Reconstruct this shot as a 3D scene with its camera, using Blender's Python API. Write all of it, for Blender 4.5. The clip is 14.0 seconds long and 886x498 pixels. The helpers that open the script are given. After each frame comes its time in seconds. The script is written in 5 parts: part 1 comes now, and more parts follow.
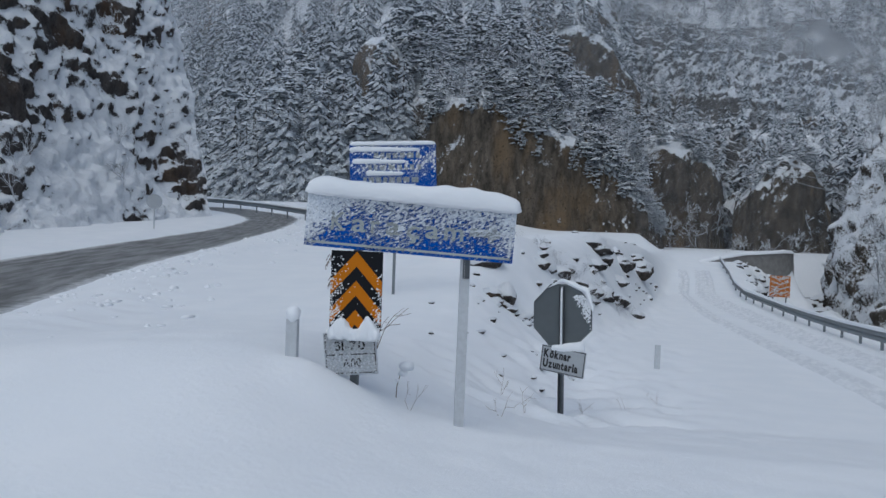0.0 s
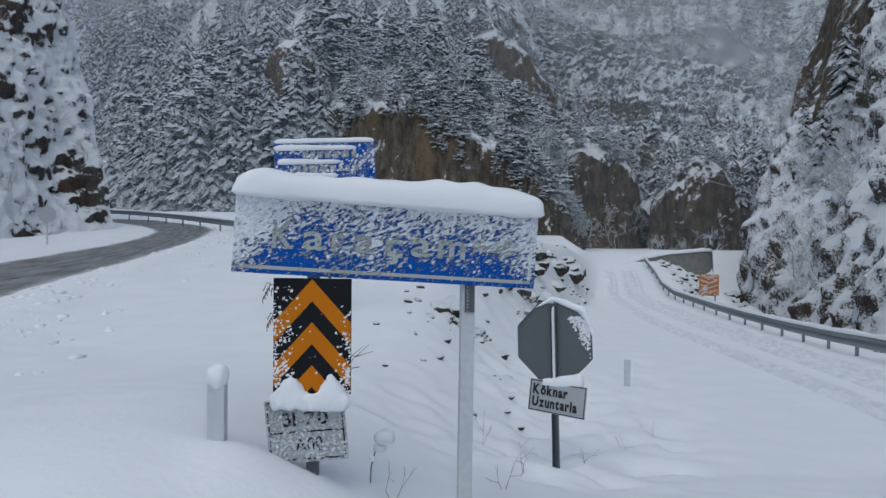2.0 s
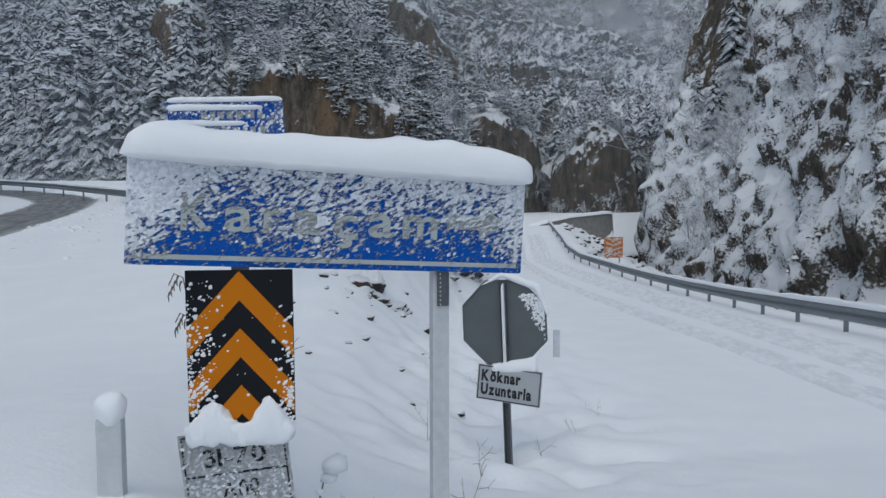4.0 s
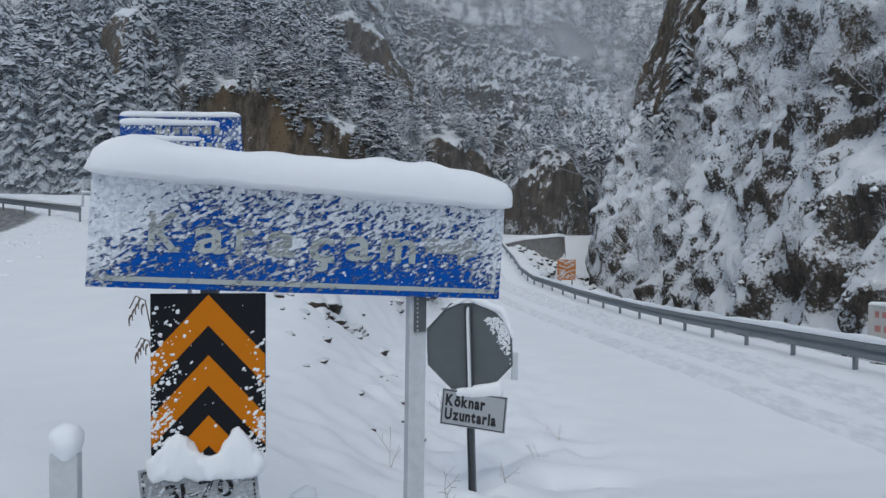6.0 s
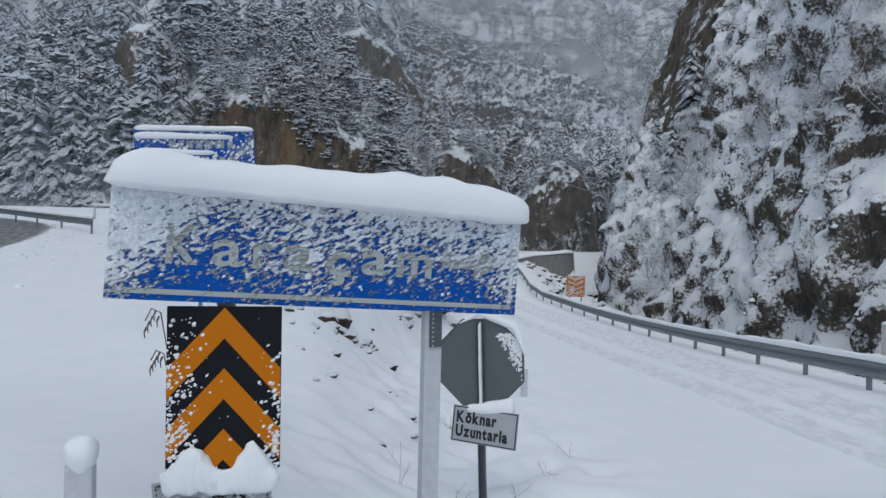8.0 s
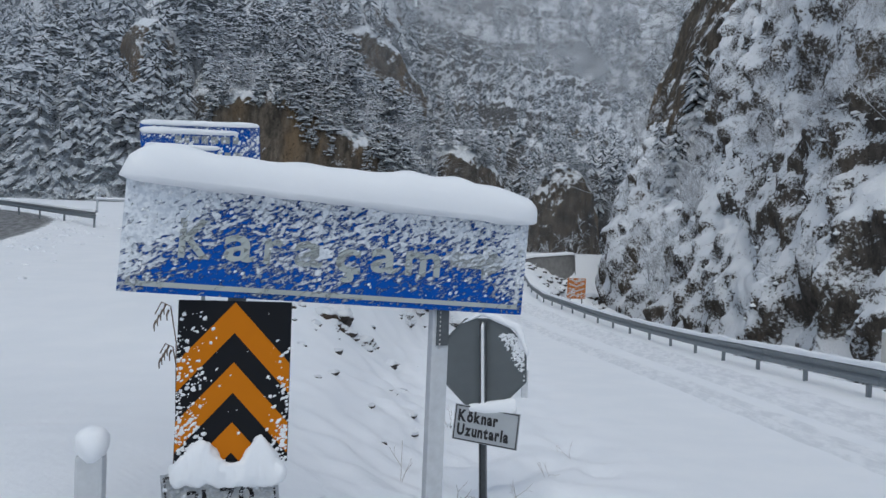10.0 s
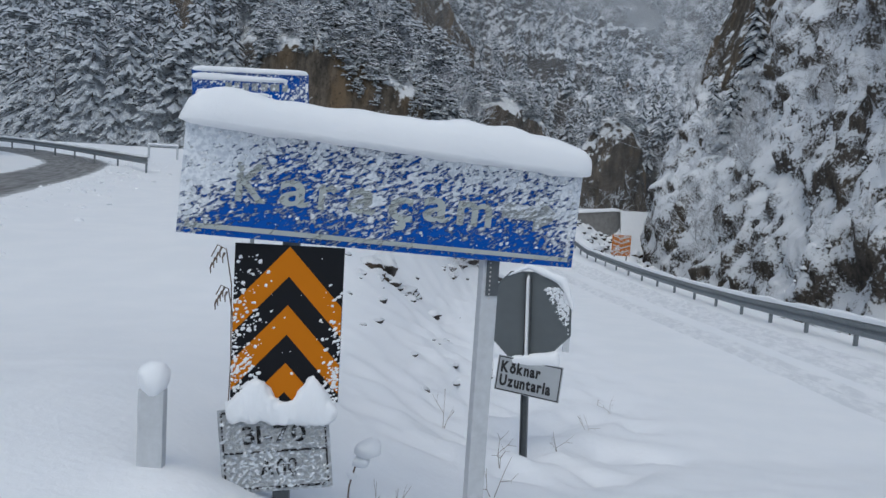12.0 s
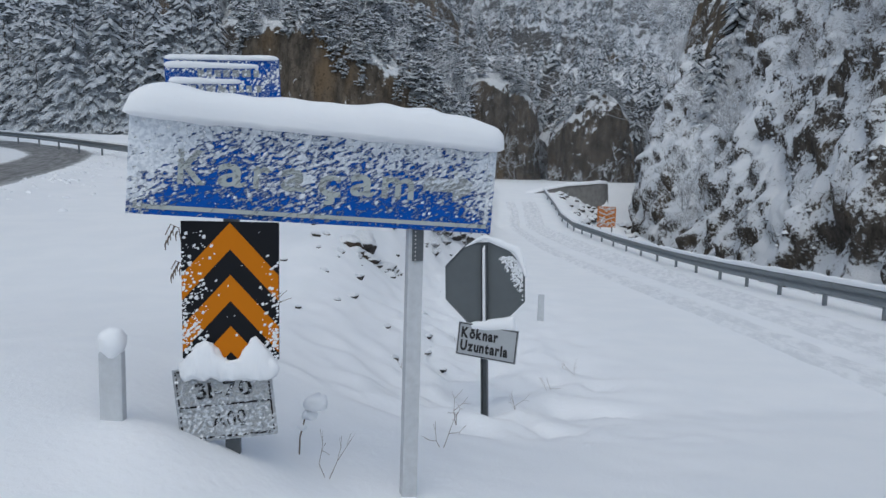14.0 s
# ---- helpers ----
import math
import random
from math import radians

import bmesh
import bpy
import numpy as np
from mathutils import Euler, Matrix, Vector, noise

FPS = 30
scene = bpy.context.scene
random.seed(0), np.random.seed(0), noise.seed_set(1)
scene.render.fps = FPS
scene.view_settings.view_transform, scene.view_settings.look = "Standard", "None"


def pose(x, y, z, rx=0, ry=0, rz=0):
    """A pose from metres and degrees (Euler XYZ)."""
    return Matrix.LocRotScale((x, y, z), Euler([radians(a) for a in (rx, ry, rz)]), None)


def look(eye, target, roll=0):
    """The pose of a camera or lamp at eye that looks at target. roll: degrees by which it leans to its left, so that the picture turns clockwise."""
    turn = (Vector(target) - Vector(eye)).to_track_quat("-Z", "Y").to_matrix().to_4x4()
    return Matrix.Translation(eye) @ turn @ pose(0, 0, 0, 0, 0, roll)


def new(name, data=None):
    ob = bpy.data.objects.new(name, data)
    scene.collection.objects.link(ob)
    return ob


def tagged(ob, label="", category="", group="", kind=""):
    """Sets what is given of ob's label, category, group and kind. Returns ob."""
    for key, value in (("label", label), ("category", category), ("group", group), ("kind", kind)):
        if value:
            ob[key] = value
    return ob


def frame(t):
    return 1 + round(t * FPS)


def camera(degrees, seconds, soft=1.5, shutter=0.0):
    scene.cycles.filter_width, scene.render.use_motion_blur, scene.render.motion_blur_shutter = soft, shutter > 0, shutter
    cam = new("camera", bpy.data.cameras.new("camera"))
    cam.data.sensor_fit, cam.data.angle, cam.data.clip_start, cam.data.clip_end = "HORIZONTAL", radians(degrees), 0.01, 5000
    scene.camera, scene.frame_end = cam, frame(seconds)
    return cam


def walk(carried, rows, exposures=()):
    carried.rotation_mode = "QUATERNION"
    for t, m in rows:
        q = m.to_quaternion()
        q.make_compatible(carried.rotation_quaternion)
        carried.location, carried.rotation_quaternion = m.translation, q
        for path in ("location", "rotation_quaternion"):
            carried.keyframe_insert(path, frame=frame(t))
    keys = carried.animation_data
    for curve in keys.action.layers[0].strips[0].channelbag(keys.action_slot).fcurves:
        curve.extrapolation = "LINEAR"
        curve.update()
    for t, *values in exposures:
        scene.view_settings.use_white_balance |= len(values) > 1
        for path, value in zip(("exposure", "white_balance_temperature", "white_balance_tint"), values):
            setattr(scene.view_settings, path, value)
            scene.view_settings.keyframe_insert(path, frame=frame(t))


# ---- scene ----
cam = camera(63.6, 14.0)
PATH = [
    (0, (0.773, -5.308, 1.414), (0.429, -3.339, 1.362), 2.0),
    (0.5, (0.582, -4.966, 1.422), (0.25, -2.994, 1.428), 2.9),
    (0.7, (0.568, -4.911, 1.417), (0.184, -2.949, 1.475), 2.3),
    (0.8, (0.554, -4.861, 1.396), (0.035, -2.929, 1.394), 1.0),
    (1, (0.463, -4.632, 1.474), (-0.016, -2.692, 1.407), 1.2),
    (1.5, (0.297, -4.296, 1.453), (0.039, -2.314, 1.383), 5.5),
    (2, (0.118, -3.769, 1.447), (-0.003, -1.773, 1.416), 0.5),
    (2.5, (0.085, -3.626, 1.493), (-0.166, -1.643, 1.415), 2.2),
    (3, (-0.087, -3.309, 1.475), (-0.1, -1.316, 1.307), 2.2),
    (3.5, (-0.161, -3.091, 1.455), (-0.05, -1.094, 1.468), 0.4),
    (4, (-0.186, -2.959, 1.479), (-0.035, -0.969, 1.353), -0.4),
    (6.5, (-0.294, -2.86, 1.491), (-0.002, -0.882, 1.429), 0.7),
    (7, (-0.302, -2.846, 1.488), (-0.03, -0.866, 1.405), 0.5),
    (7.5, (-0.31, -2.852, 1.491), (-0.084, -0.866, 1.44), 0.9),
    (8, (-0.31, -2.86, 1.488), (-0.051, -0.877, 1.462), 1.0),
    (8.2, (-0.313, -2.866, 1.489), (-0.054, -0.883, 1.477), 1.2),
    (10.3, (-0.349, -2.882, 1.484), (-0.087, -0.899, 1.456), 2.2),
    (10.5, (-0.352, -2.868, 1.478), (-0.067, -0.889, 1.45), 1.9),
    (11, (-0.344, -2.856, 1.475), (-0.019, -0.884, 1.413), 2.2),
    (11.5, (-0.368, -2.85, 1.459), (-0.146, -0.869, 1.296), 2.0),
    (12, (-0.376, -2.877, 1.472), (-0.233, -0.889, 1.308), 3.4),
    (12.5, (-0.33, -2.882, 1.471), (0.048, -0.924, 1.321), 2.7),
    (13, (-0.292, -2.954, 1.487), (0.022, -0.979, 1.479), 1.5),
    (13.5, (-0.173, -3.097, 1.439), (-0.015, -1.111, 1.262), 0.5),
    (14, (-0.116, -3.227, 1.476), (0.048, -1.246, 1.252), 1.4),
]
walk(cam, [(t, look(eye, target, roll)) for t, eye, target, roll in PATH],
     [(0, -0.50, 5650, 2), (4, -0.36, 5850, 2), (14, -0.27, 5850, 2)])

# ---------------------------------------------------------------- light
world = bpy.data.worlds.new("overcast_sky")
scene.world = world
world.use_nodes = True
wn, wl = world.node_tree.nodes, world.node_tree.links
sky = wn.new("ShaderNodeTexSky")
sky.sky_type = 'NISHITA'
sky.sun_disc = False
sky.sun_elevation = radians(60)
sky.sun_rotation = radians(195)
sky.air_density, sky.dust_density, sky.ozone_density = 1.0, 4.0, 1.0
wl.new(sky.outputs[0], wn["Background"].inputs[0])
wn["Background"].inputs[1].default_value = 0.12

sun_data = bpy.data.lights.new("sun", 'SUN')
sun_data.energy, sun_data.angle, sun_data.color = 0.68, radians(70), (1.0, 0.97, 0.93)
sun = new("sun", sun_data)
sun.matrix_world = look((-12, -45, 80), (0, 0, 0))

rng = np.random.default_rng(7)


# ---------------------------------------------------------------- materials
def material(name, rough=0.8, spec=0.3):
    m = bpy.data.materials.new(name)
    m.use_nodes = True
    n, l = m.node_tree.nodes, m.node_tree.links
    b = n["Principled BSDF"]
    b.inputs["Roughness"].default_value = rough
    b.inputs["Specular IOR Level"].default_value = spec
    return m, n, l, b


def coords(n, l, scale=(1, 1, 1), turn=(0, 0, 0), kind="Object"):
    if kind == "World":
        src = n.new("ShaderNodeNewGeometry").outputs["Position"]
    else:
        src = n.new("ShaderNodeTexCoord").outputs[kind]
    mp = n.new("ShaderNodeMapping")
    mp.inputs["Scale"].default_value = scale
    mp.inputs["Rotation"].default_value = [radians(a) for a in turn]
    l.new(src, mp.inputs["Vector"])
    return mp.outputs[0]


def noise_tex(n, l, vec, scale, detail=4, rough=0.55):
    t = n.new("ShaderNodeTexNoise")
    t.inputs["Scale"].default_value, t.inputs["Detail"].default_value, t.inputs["Roughness"].default_value = scale, detail, rough
    l.new(vec, t.inputs["Vector"])
    return t.outputs["Fac"]


def maths(n, l, op, a, b=None, clamp=False):
    m = n.new("ShaderNodeMath")
    m.operation, m.use_clamp = op, clamp
    for i, v in enumerate((a, b)):
        if v is None:
            continue
        if isinstance(v, (int, float)):
            m.inputs[i].default_value = v
        else:
            l.new(v, m.inputs[i])
    return m.outputs[0]


def ramp(n, l, fac, lo, hi, a=0.0, b=1.0):
    m = n.new("ShaderNodeMapRange")
    m.interpolation_type = 'SMOOTHSTEP'
    for key, v in (("From Min", lo), ("From Max", hi), ("To Min", a), ("To Max", b)):
        m.inputs[key].default_value = v
    l.new(fac, m.inputs["Value"])
    return m.outputs[0]


def mix(n, l, fac, a, b):
    m = n.new("ShaderNodeMix")
    m.data_type = 'RGBA'
    for i, v in ((0, fac), (6, a), (7, b)):
        if isinstance(v, (int, float)):
            m.inputs[i].default_value = v
        elif isinstance(v, tuple):
            m.inputs[i].default_value = (*v, 1)
        else:
            l.new(v, m.inputs[i])
    return m.outputs[2]


def bump(n, l, b, height, strength, distance):
    t = n.new("ShaderNodeBump")
    t.inputs["Strength"].default_value, t.inputs["Distance"].default_value = strength, distance
    l.new(height, t.inputs["Height"])
    l.new(t.outputs[0], b.inputs["Normal"])


SNOW = (0.80, 0.82, 0.85)


def snow_material(name, fine=22.0, depth=0.012):
    m, n, l, b = material(name, 0.75, 0.25)
    v = coords(n, l, kind="World")
    big, small, grain = noise_tex(n, l, v, 1.3, 3), noise_tex(n, l, v, fine, 5), noise_tex(n, l, v, 240, 2)
    l.new(mix(n, l, ramp(n, l, big, 0.35, 0.7), (0.795, 0.815, 0.845), (0.825, 0.84, 0.865)), b.inputs["Base Color"])
    h = maths(n, l, 'ADD', maths(n, l, 'MULTIPLY', small, 0.8), maths(n, l, 'MULTIPLY', grain, 0.25))
    bump(n, l, b, h, 0.5, depth)
    b.inputs["Subsurface Weight"].default_value = 0.0
    return m


def rock_snow(name, dark, light, warm, lo, hi, scale=1.0, patch=0.5, broad=None, wide=0.55, steep=1.0):
    """Layered rock with snow lying where the surface looks up."""
    m, n, l, b = material(name, 0.9, 0.2)
    v = coords(n, l, (1, 1, 0.35), kind="World")
    vs = coords(n, l, kind="World")
    a, c, d = noise_tex(n, l, v, 0.25 * scale, 6, 0.65), noise_tex(n, l, v, 1.6 * scale, 6, 0.7), noise_tex(n, l, vs, 5.0 * scale, 4, 0.7)
    rock = mix(n, l, ramp(n, l, c, 0.3, 0.7), dark, light)
    rock = mix(n, l, ramp(n, l, a, 0.48, 0.68, 0.0, 0.8), rock, warm)
    rock = mix(n, l, ramp(n, l, d, 0.52, 0.7, 0, 0.75), rock, tuple(0.4 * x for x in dark))
    geo = n.new("ShaderNodeNewGeometry")
    sep = n.new("ShaderNodeSeparateXYZ")
    l.new(geo.outputs["Normal"], sep.inputs[0])
    s1, s2 = noise_tex(n, l, vs, wide * scale, 4, 0.6), noise_tex(n, l, vs, 2.6 * scale, 8, 0.78)
    up = maths(n, l, 'ADD', maths(n, l, 'MULTIPLY', sep.outputs[2], steep), maths(n, l, 'MULTIPLY', maths(n, l, 'SUBTRACT', s1, 0.5), broad or patch))
    up = maths(n, l, 'ADD', up, maths(n, l, 'MULTIPLY', maths(n, l, 'SUBTRACT', s2, 0.5), 1.35 * patch))
    bare = n.new("ShaderNodeAttribute")
    bare.attribute_name = "bare"
    fac = ramp(n, l, maths(n, l, 'SUBTRACT', up, bare.outputs["Fac"]), lo, hi)
    l.new(mix(n, l, fac, rock, SNOW), b.inputs["Base Color"])
    bump(n, l, b, maths(n, l, 'ADD', maths(n, l, 'ADD', c, d), maths(n, l, 'MULTIPLY', fac, 0.5)), 0.8, 0.25 / scale)
    return m


def snowy(name, under, lo, hi, snow=SNOW, fine=3.0, spread=0.8):
    """Needles, twigs or scrub with snow on their upper side."""
    m, n, l, b = material(name, 0.85, 0.15)
    geo = n.new("ShaderNodeNewGeometry")
    sep = n.new("ShaderNodeSeparateXYZ")
    l.new(geo.outputs["Normal"], sep.inputs[0])
    v = coords(n, l, kind="World")
    s = noise_tex(n, l, v, fine, 4, 0.7)
    up = maths(n, l, 'ADD', sep.outputs[2], maths(n, l, 'MULTIPLY', maths(n, l, 'SUBTRACT', s, 0.5), spread))
    col = mix(n, l, ramp(n, l, noise_tex(n, l, v, 0.8, 3), 0.3, 0.7), under, tuple(1.7 * x for x in under))
    l.new(mix(n, l, ramp(n, l, up, lo, hi), col, snow), b.inputs["Base Color"])
    return m


def plastered(name, base, lo, hi, rough=0.45, metal=0.0, rise=None, grain=(50, 50, 80)):
    """A sign face with wind-driven snow stuck to it in slanting flecks."""
    m, n, l, b = material(name, rough, 0.15)
    b.inputs["Metallic"].default_value = metal
    v = coords(n, l, (1, 1, 1), (0, 22, 0), kind="World")
    st = n.new("ShaderNodeMapping")
    st.inputs["Scale"].default_value = grain
    l.new(v, st.inputs["Vector"])
    s = noise_tex(n, l, st.outputs[0], 1.0, 5, 0.7)
    w = noise_tex(n, l, coords(n, l, kind="World"), 3.0, 2)
    f = maths(n, l, 'ADD', s, maths(n, l, 'MULTIPLY', maths(n, l, 'SUBTRACT', w, 0.5), 0.35))
    if rise:
        # thicker towards the top, and towards the lee end
        sp = n.new("ShaderNodeSeparateXYZ")
        l.new(n.new("ShaderNodeTexCoord").outputs["Object"], sp.inputs[0])
        f = maths(n, l, 'ADD', f, maths(n, l, 'MULTIPLY', maths(n, l, 'SUBTRACT', sp.outputs[2], rise[0]), rise[1]))
        f = maths(n, l, 'ADD', f, ramp(n, l, sp.outputs[0], rise[2], rise[3], 0.0, 0.09))
        f = maths(n, l, 'ADD', f, ramp(n, l, sp.outputs[0], -1.18, -0.98, 0.10, 0.0))
    fac = ramp(n, l, f, lo, hi)
    thin = noise_tex(n, l, coords(n, l, kind="World"), 60.0, 3)
    l.new(mix(n, l, fac, base, mix(n, l, ramp(n, l, thin, 0.35, 0.65), (0.54, 0.58, 0.64), (0.76, 0.79, 0.83))), b.inputs["Base Color"])
    bump(n, l, b, fac, 0.9, 0.014)
    return m


def plain(name, col, rough=0.5, metal=0.0, vary=0.25, scale=30.0):
    m, n, l, b = material(name, rough, 0.4)
    b.inputs["Metallic"].default_value = metal
    v = coords(n, l, kind="World")
    s = noise_tex(n, l, v, scale, 4, 0.6)
    l.new(mix(n, l, s, tuple(x * (1 - vary) for x in col), tuple(min(1, x * (1 + vary)) for x in col)), b.inputs["Base Color"])
    bump(n, l, b, s, 0.25, 0.002)
    return m


M_SNOW = snow_material("fresh_snow")
M_CAP = snow_material("settled_snow", 30.0, 0.006)
m, n, l, b = material("pressed_snow", 0.6, 0.3)
v = coords(n, l, (1, 0.35, 1), kind="World")
f = noise_tex(n, l, v, 6.0, 5, 0.7)
l.new(mix(n, l, ramp(n, l, f, 0.38, 0.62), (0.68, 0.70, 0.73), (0.81, 0.825, 0.85)), b.inputs["Base Color"])
bump(n, l, b, f, 0.7, 0.03)
M_TRACK = m
M_CLIFF_L = rock_snow("rock_left", (0.035, 0.032, 0.032), (0.11, 0.10, 0.095), (0.10, 0.065, 0.04), -0.13, -0.03, 1.4, 0.8, 0.45, 0.4, 0.55)
M_CRAG = rock_snow("rock_crag", (0.05, 0.044, 0.037), (0.16, 0.135, 0.108), (0.17, 0.12, 0.075), 0.42, 0.60, 0.6, 0.7)
M_CLIFF_R = rock_snow("rock_right", (0.05, 0.045, 0.04), (0.15, 0.13, 0.11), (0.13, 0.105, 0.075), -0.05, 0.10, 2.0, 1.55, 0.55, 0.3, 0.6)
M_FAR = rock_snow("rock_far", (0.06, 0.06, 0.06), (0.16, 0.155, 0.15), (0.18, 0.165, 0.15), 0.56, 0.74, 0.5, 1.0)
M_BOULDER = rock_snow("rock_boulder", (0.03, 0.028, 0.027), (0.10, 0.09, 0.085), (0.09, 0.065, 0.045), 0.08, 0.24, 3.0, 0.7)
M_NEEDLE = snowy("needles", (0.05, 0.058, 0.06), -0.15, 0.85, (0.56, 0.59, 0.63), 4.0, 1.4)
# frosted needles, made paler and greyer to put distance haze into the colour
M_FROST_HAZE = snowy("frost_haze_needles", (0.11, 0.125, 0.135), -0.1, 0.85, (0.56, 0.59, 0.63), 3.0, 1.8)
M_TWIG = snowy("frosted_twig", (0.27, 0.27, 0.28), -0.8, 0.4, (0.70, 0.72, 0.75), 6.0)
M_SCRUB = snowy("snowed_scrub", (0.05, 0.046, 0.04), -0.75, -0.05, SNOW, 6.0, 1.3)
M_BARK = plain("bark", (0.06, 0.045, 0.035), 0.9, 0, 0.4, 12)


# ---------------------------------------------------------------- mesh helpers
def arrays(name, verts, faces, mat, smooth=True):
    """A mesh from numpy vertices (n, 3) and faces (m, 3 or 4)."""
    verts, faces = np.asarray(verts, np.float32), np.asarray(faces, np.int32)
    me, k = bpy.data.meshes.new(name), faces.shape[1]
    me.vertices.add(len(verts))
    me.vertices.foreach_set("co", verts.ravel())
    me.loops.add(faces.size)
    me.loops.foreach_set("vertex_index", faces.ravel())
    me.polygons.add(len(faces))
    me.polygons.foreach_set("loop_start", np.arange(0, faces.size, k, dtype=np.int32))
    me.polygons.foreach_set("use_smooth", np.full(len(faces), smooth))
    me.update(calc_edges=True)
    me.validate()
    me.materials.append(mat)
    return me


def part(name, bm, mat, parent, label="", smooth=False):
    me = bpy.data.meshes.new(name)
    bm.normal_update()
    bm.to_mesh(me)
    bm.free()
    for p in me.polygons:
        p.use_smooth = smooth
    me.materials.append(mat)
    ob = new(name, me)
    ob.parent = parent
    return tagged(ob, label)


def thing(name, m, label, category, group=""):
    ob = new(name)
    ob.matrix_world = m
    return tagged(ob, label, category, group)


def box(x0, x1, y0, y1, z0, z1, bevel=0.0, bm=None):
    bm = bm or bmesh.new()
    got = bmesh.ops.create_cube(bm, size=1.0, matrix=Matrix.Translation(((x0 + x1) / 2, (y0 + y1) / 2, (z0 + z1) / 2)) @ Matrix.Diagonal((x1 - x0, y1 - y0, z1 - z0, 1)))
    if bevel:
        edges = list({e for v in got["verts"] for e in v.link_edges})
        bmesh.ops.bevel(bm, geom=edges, offset=bevel, segments=2, affect='EDGES', profile=0.7)
    return bm


def prism(points, y0, y1, bm=None):
    """A flat shape in the xz plane, given thickness along y."""
    bm = bm or bmesh.new()
    a, b = [bm.verts.new((x, y0, z)) for x, z in points], [bm.verts.new((x, y1, z)) for x, z in points]
    bm.faces.new(a)
    bm.faces.new(b[::-1])
    for i in range(len(a)):
        j = (i + 1) % len(a)
        bm.faces.new((a[j], a[i], b[i], b[j]))
    bmesh.ops.recalc_face_normals(bm, faces=bm.faces)
    return bm


def tube(bm, path, radius, sides=8, end=None):
    """A round bar along points; radius may taper to end."""
    rings = []
    for i, p in enumerate(path):
        p = Vector(p)
        d = (Vector(path[min(i + 1, len(path) - 1)]) - Vector(path[max(i - 1, 0)])).normalized()
        s = d.cross(Vector((0.31, 0.9, 0.17))).normalized()
        u = d.cross(s)
        r = radius if end is None else radius + (end - radius) * i / (len(path) - 1)
        rings.append([bm.verts.new(p + r * (math.cos(a) * s + math.sin(a) * u)) for a in (math.tau * k / sides for k in range(sides))])
    for a, b in zip(rings, rings[1:]):
        for k in range(sides):
            bm.faces.new((a[k], a[(k + 1) % sides], b[(k + 1) % sides], b[k]))
    bm.faces.new(rings[0][::-1])
    bm.faces.new(rings[-1])
    return bm


def lettering(text, size, depth=0.002, align='CENTER', bold=0.018):
    """Words as a bmesh standing in the xz plane, read from -y."""
    cu = bpy.data.curves.new("lettering", 'FONT')
    cu.body, cu.size, cu.extrude, cu.align_x, cu.align_y, cu.resolution_u = text, size, depth, align, 'CENTER', 3
    cu.offset = bold * size
    ob = new("lettering", cu)
    me = bpy.data.meshes.new_from_object(ob.evaluated_get(bpy.context.evaluated_depsgraph_get()))
    bm = bmesh.new()
    bm.from_mesh(me)
    bpy.data.objects.remove(ob)
    bpy.data.meshes.remove(me)
    bmesh.ops.transform(bm, matrix=Matrix.Rotation(radians(90), 4, 'X'), verts=bm.verts)
    return bm


def fbm(x, y, z, octaves=4, rough=0.5):
    return noise.fractal(Vector((x, y, z)), 1.0 - rough + 0.3, 2.1, octaves)


def snow_bank(length, half, height, seed, steps=48, sides=14, lean=None, sag=0.02):
    """A ridge of settled snow along x, lumpy, with rounded ends and a flat underside at z = 0."""
    bm = bmesh.new()
    rings = []
    for i in range(steps + 1):
        u = i / steps
        x = (u - 0.5) * length
        e = min(1.0, math.sqrt(max(0.0, 1 - abs(2 * u - 1) ** 14)) + 0.02)
        h = height * (1 + 0.22 * noise.noise(Vector((x * 2.3, seed, 0))) + 0.12 * noise.noise(Vector((x * 7, seed, 3)))) * (lean(u) if lean else 1)
        ring = []
        for k in range(sides):
            a = math.tau * k / sides
            c, s = math.cos(a), math.sin(a)
            y = half * math.copysign(abs(c) ** 0.75, c) * e
            z = (h * abs(s) ** 0.75 if s > 0 else -sag * abs(s)) * e
            w = 0.07 * half * noise.noise(Vector((x * 9, y * 9 + seed, z * 9)))
            ring.append(bm.verts.new((x, y + w, z + (w if s > 0 else 2 * min(0, w)))))
        rings.append(ring)
    for a, b in zip(rings, rings[1:]):
        for k in range(sides):
            bm.faces.new((a[k], a[(k + 1) % sides], b[(k + 1) % sides], b[k]))
    bm.faces.new(rings[0])
    bm.faces.new(rings[-1])
    bmesh.ops.recalc_face_normals(bm, faces=bm.faces)
    return bm


# ---------------------------------------------------------------- ground
def line(xs, ys):
    return lambda v: np.interp(v, xs, ys)


main_z = line([-60, -20, 0, 5, 10, 20, 30, 45, 70, 200], [-1.5, -0.3, -0.05, 0.02, 0.3, 0.9, 1.5, 2.4, 4.0, 4.0])
side_z = line([-60, -20, -3, 0, 1.2, 2.7, 5, 8, 12, 15.5, 21, 27, 38, 43, 50, 56, 70, 200], [-1.5, -0.3, -0.05, -0.12, -0.33, -0.62, -0.78, -0.95, -1.2, -1.45, -1.72, -1.85, -1.85, -1.3, -0.35, 0.1, 0.2, 0.2])
bank_top = line([-20, -5, 0, 5, 10, 14.6, 22.7, 29.6, 36.5, 50, 90], [-3, -1.5, -0.9, -1.2, -1.4, -0.8, 0.4, 2.4, 4.8, 7.0, 8])
bank_foot = line([-20, -5, 0, 2.7, 5, 10, 12.7, 19.6, 36.4, 50, 90], [3, 1.6, 1.0, 0.8, 1.2, 0.9, 1.3, 3.2, 6.0, 9.0, 11])
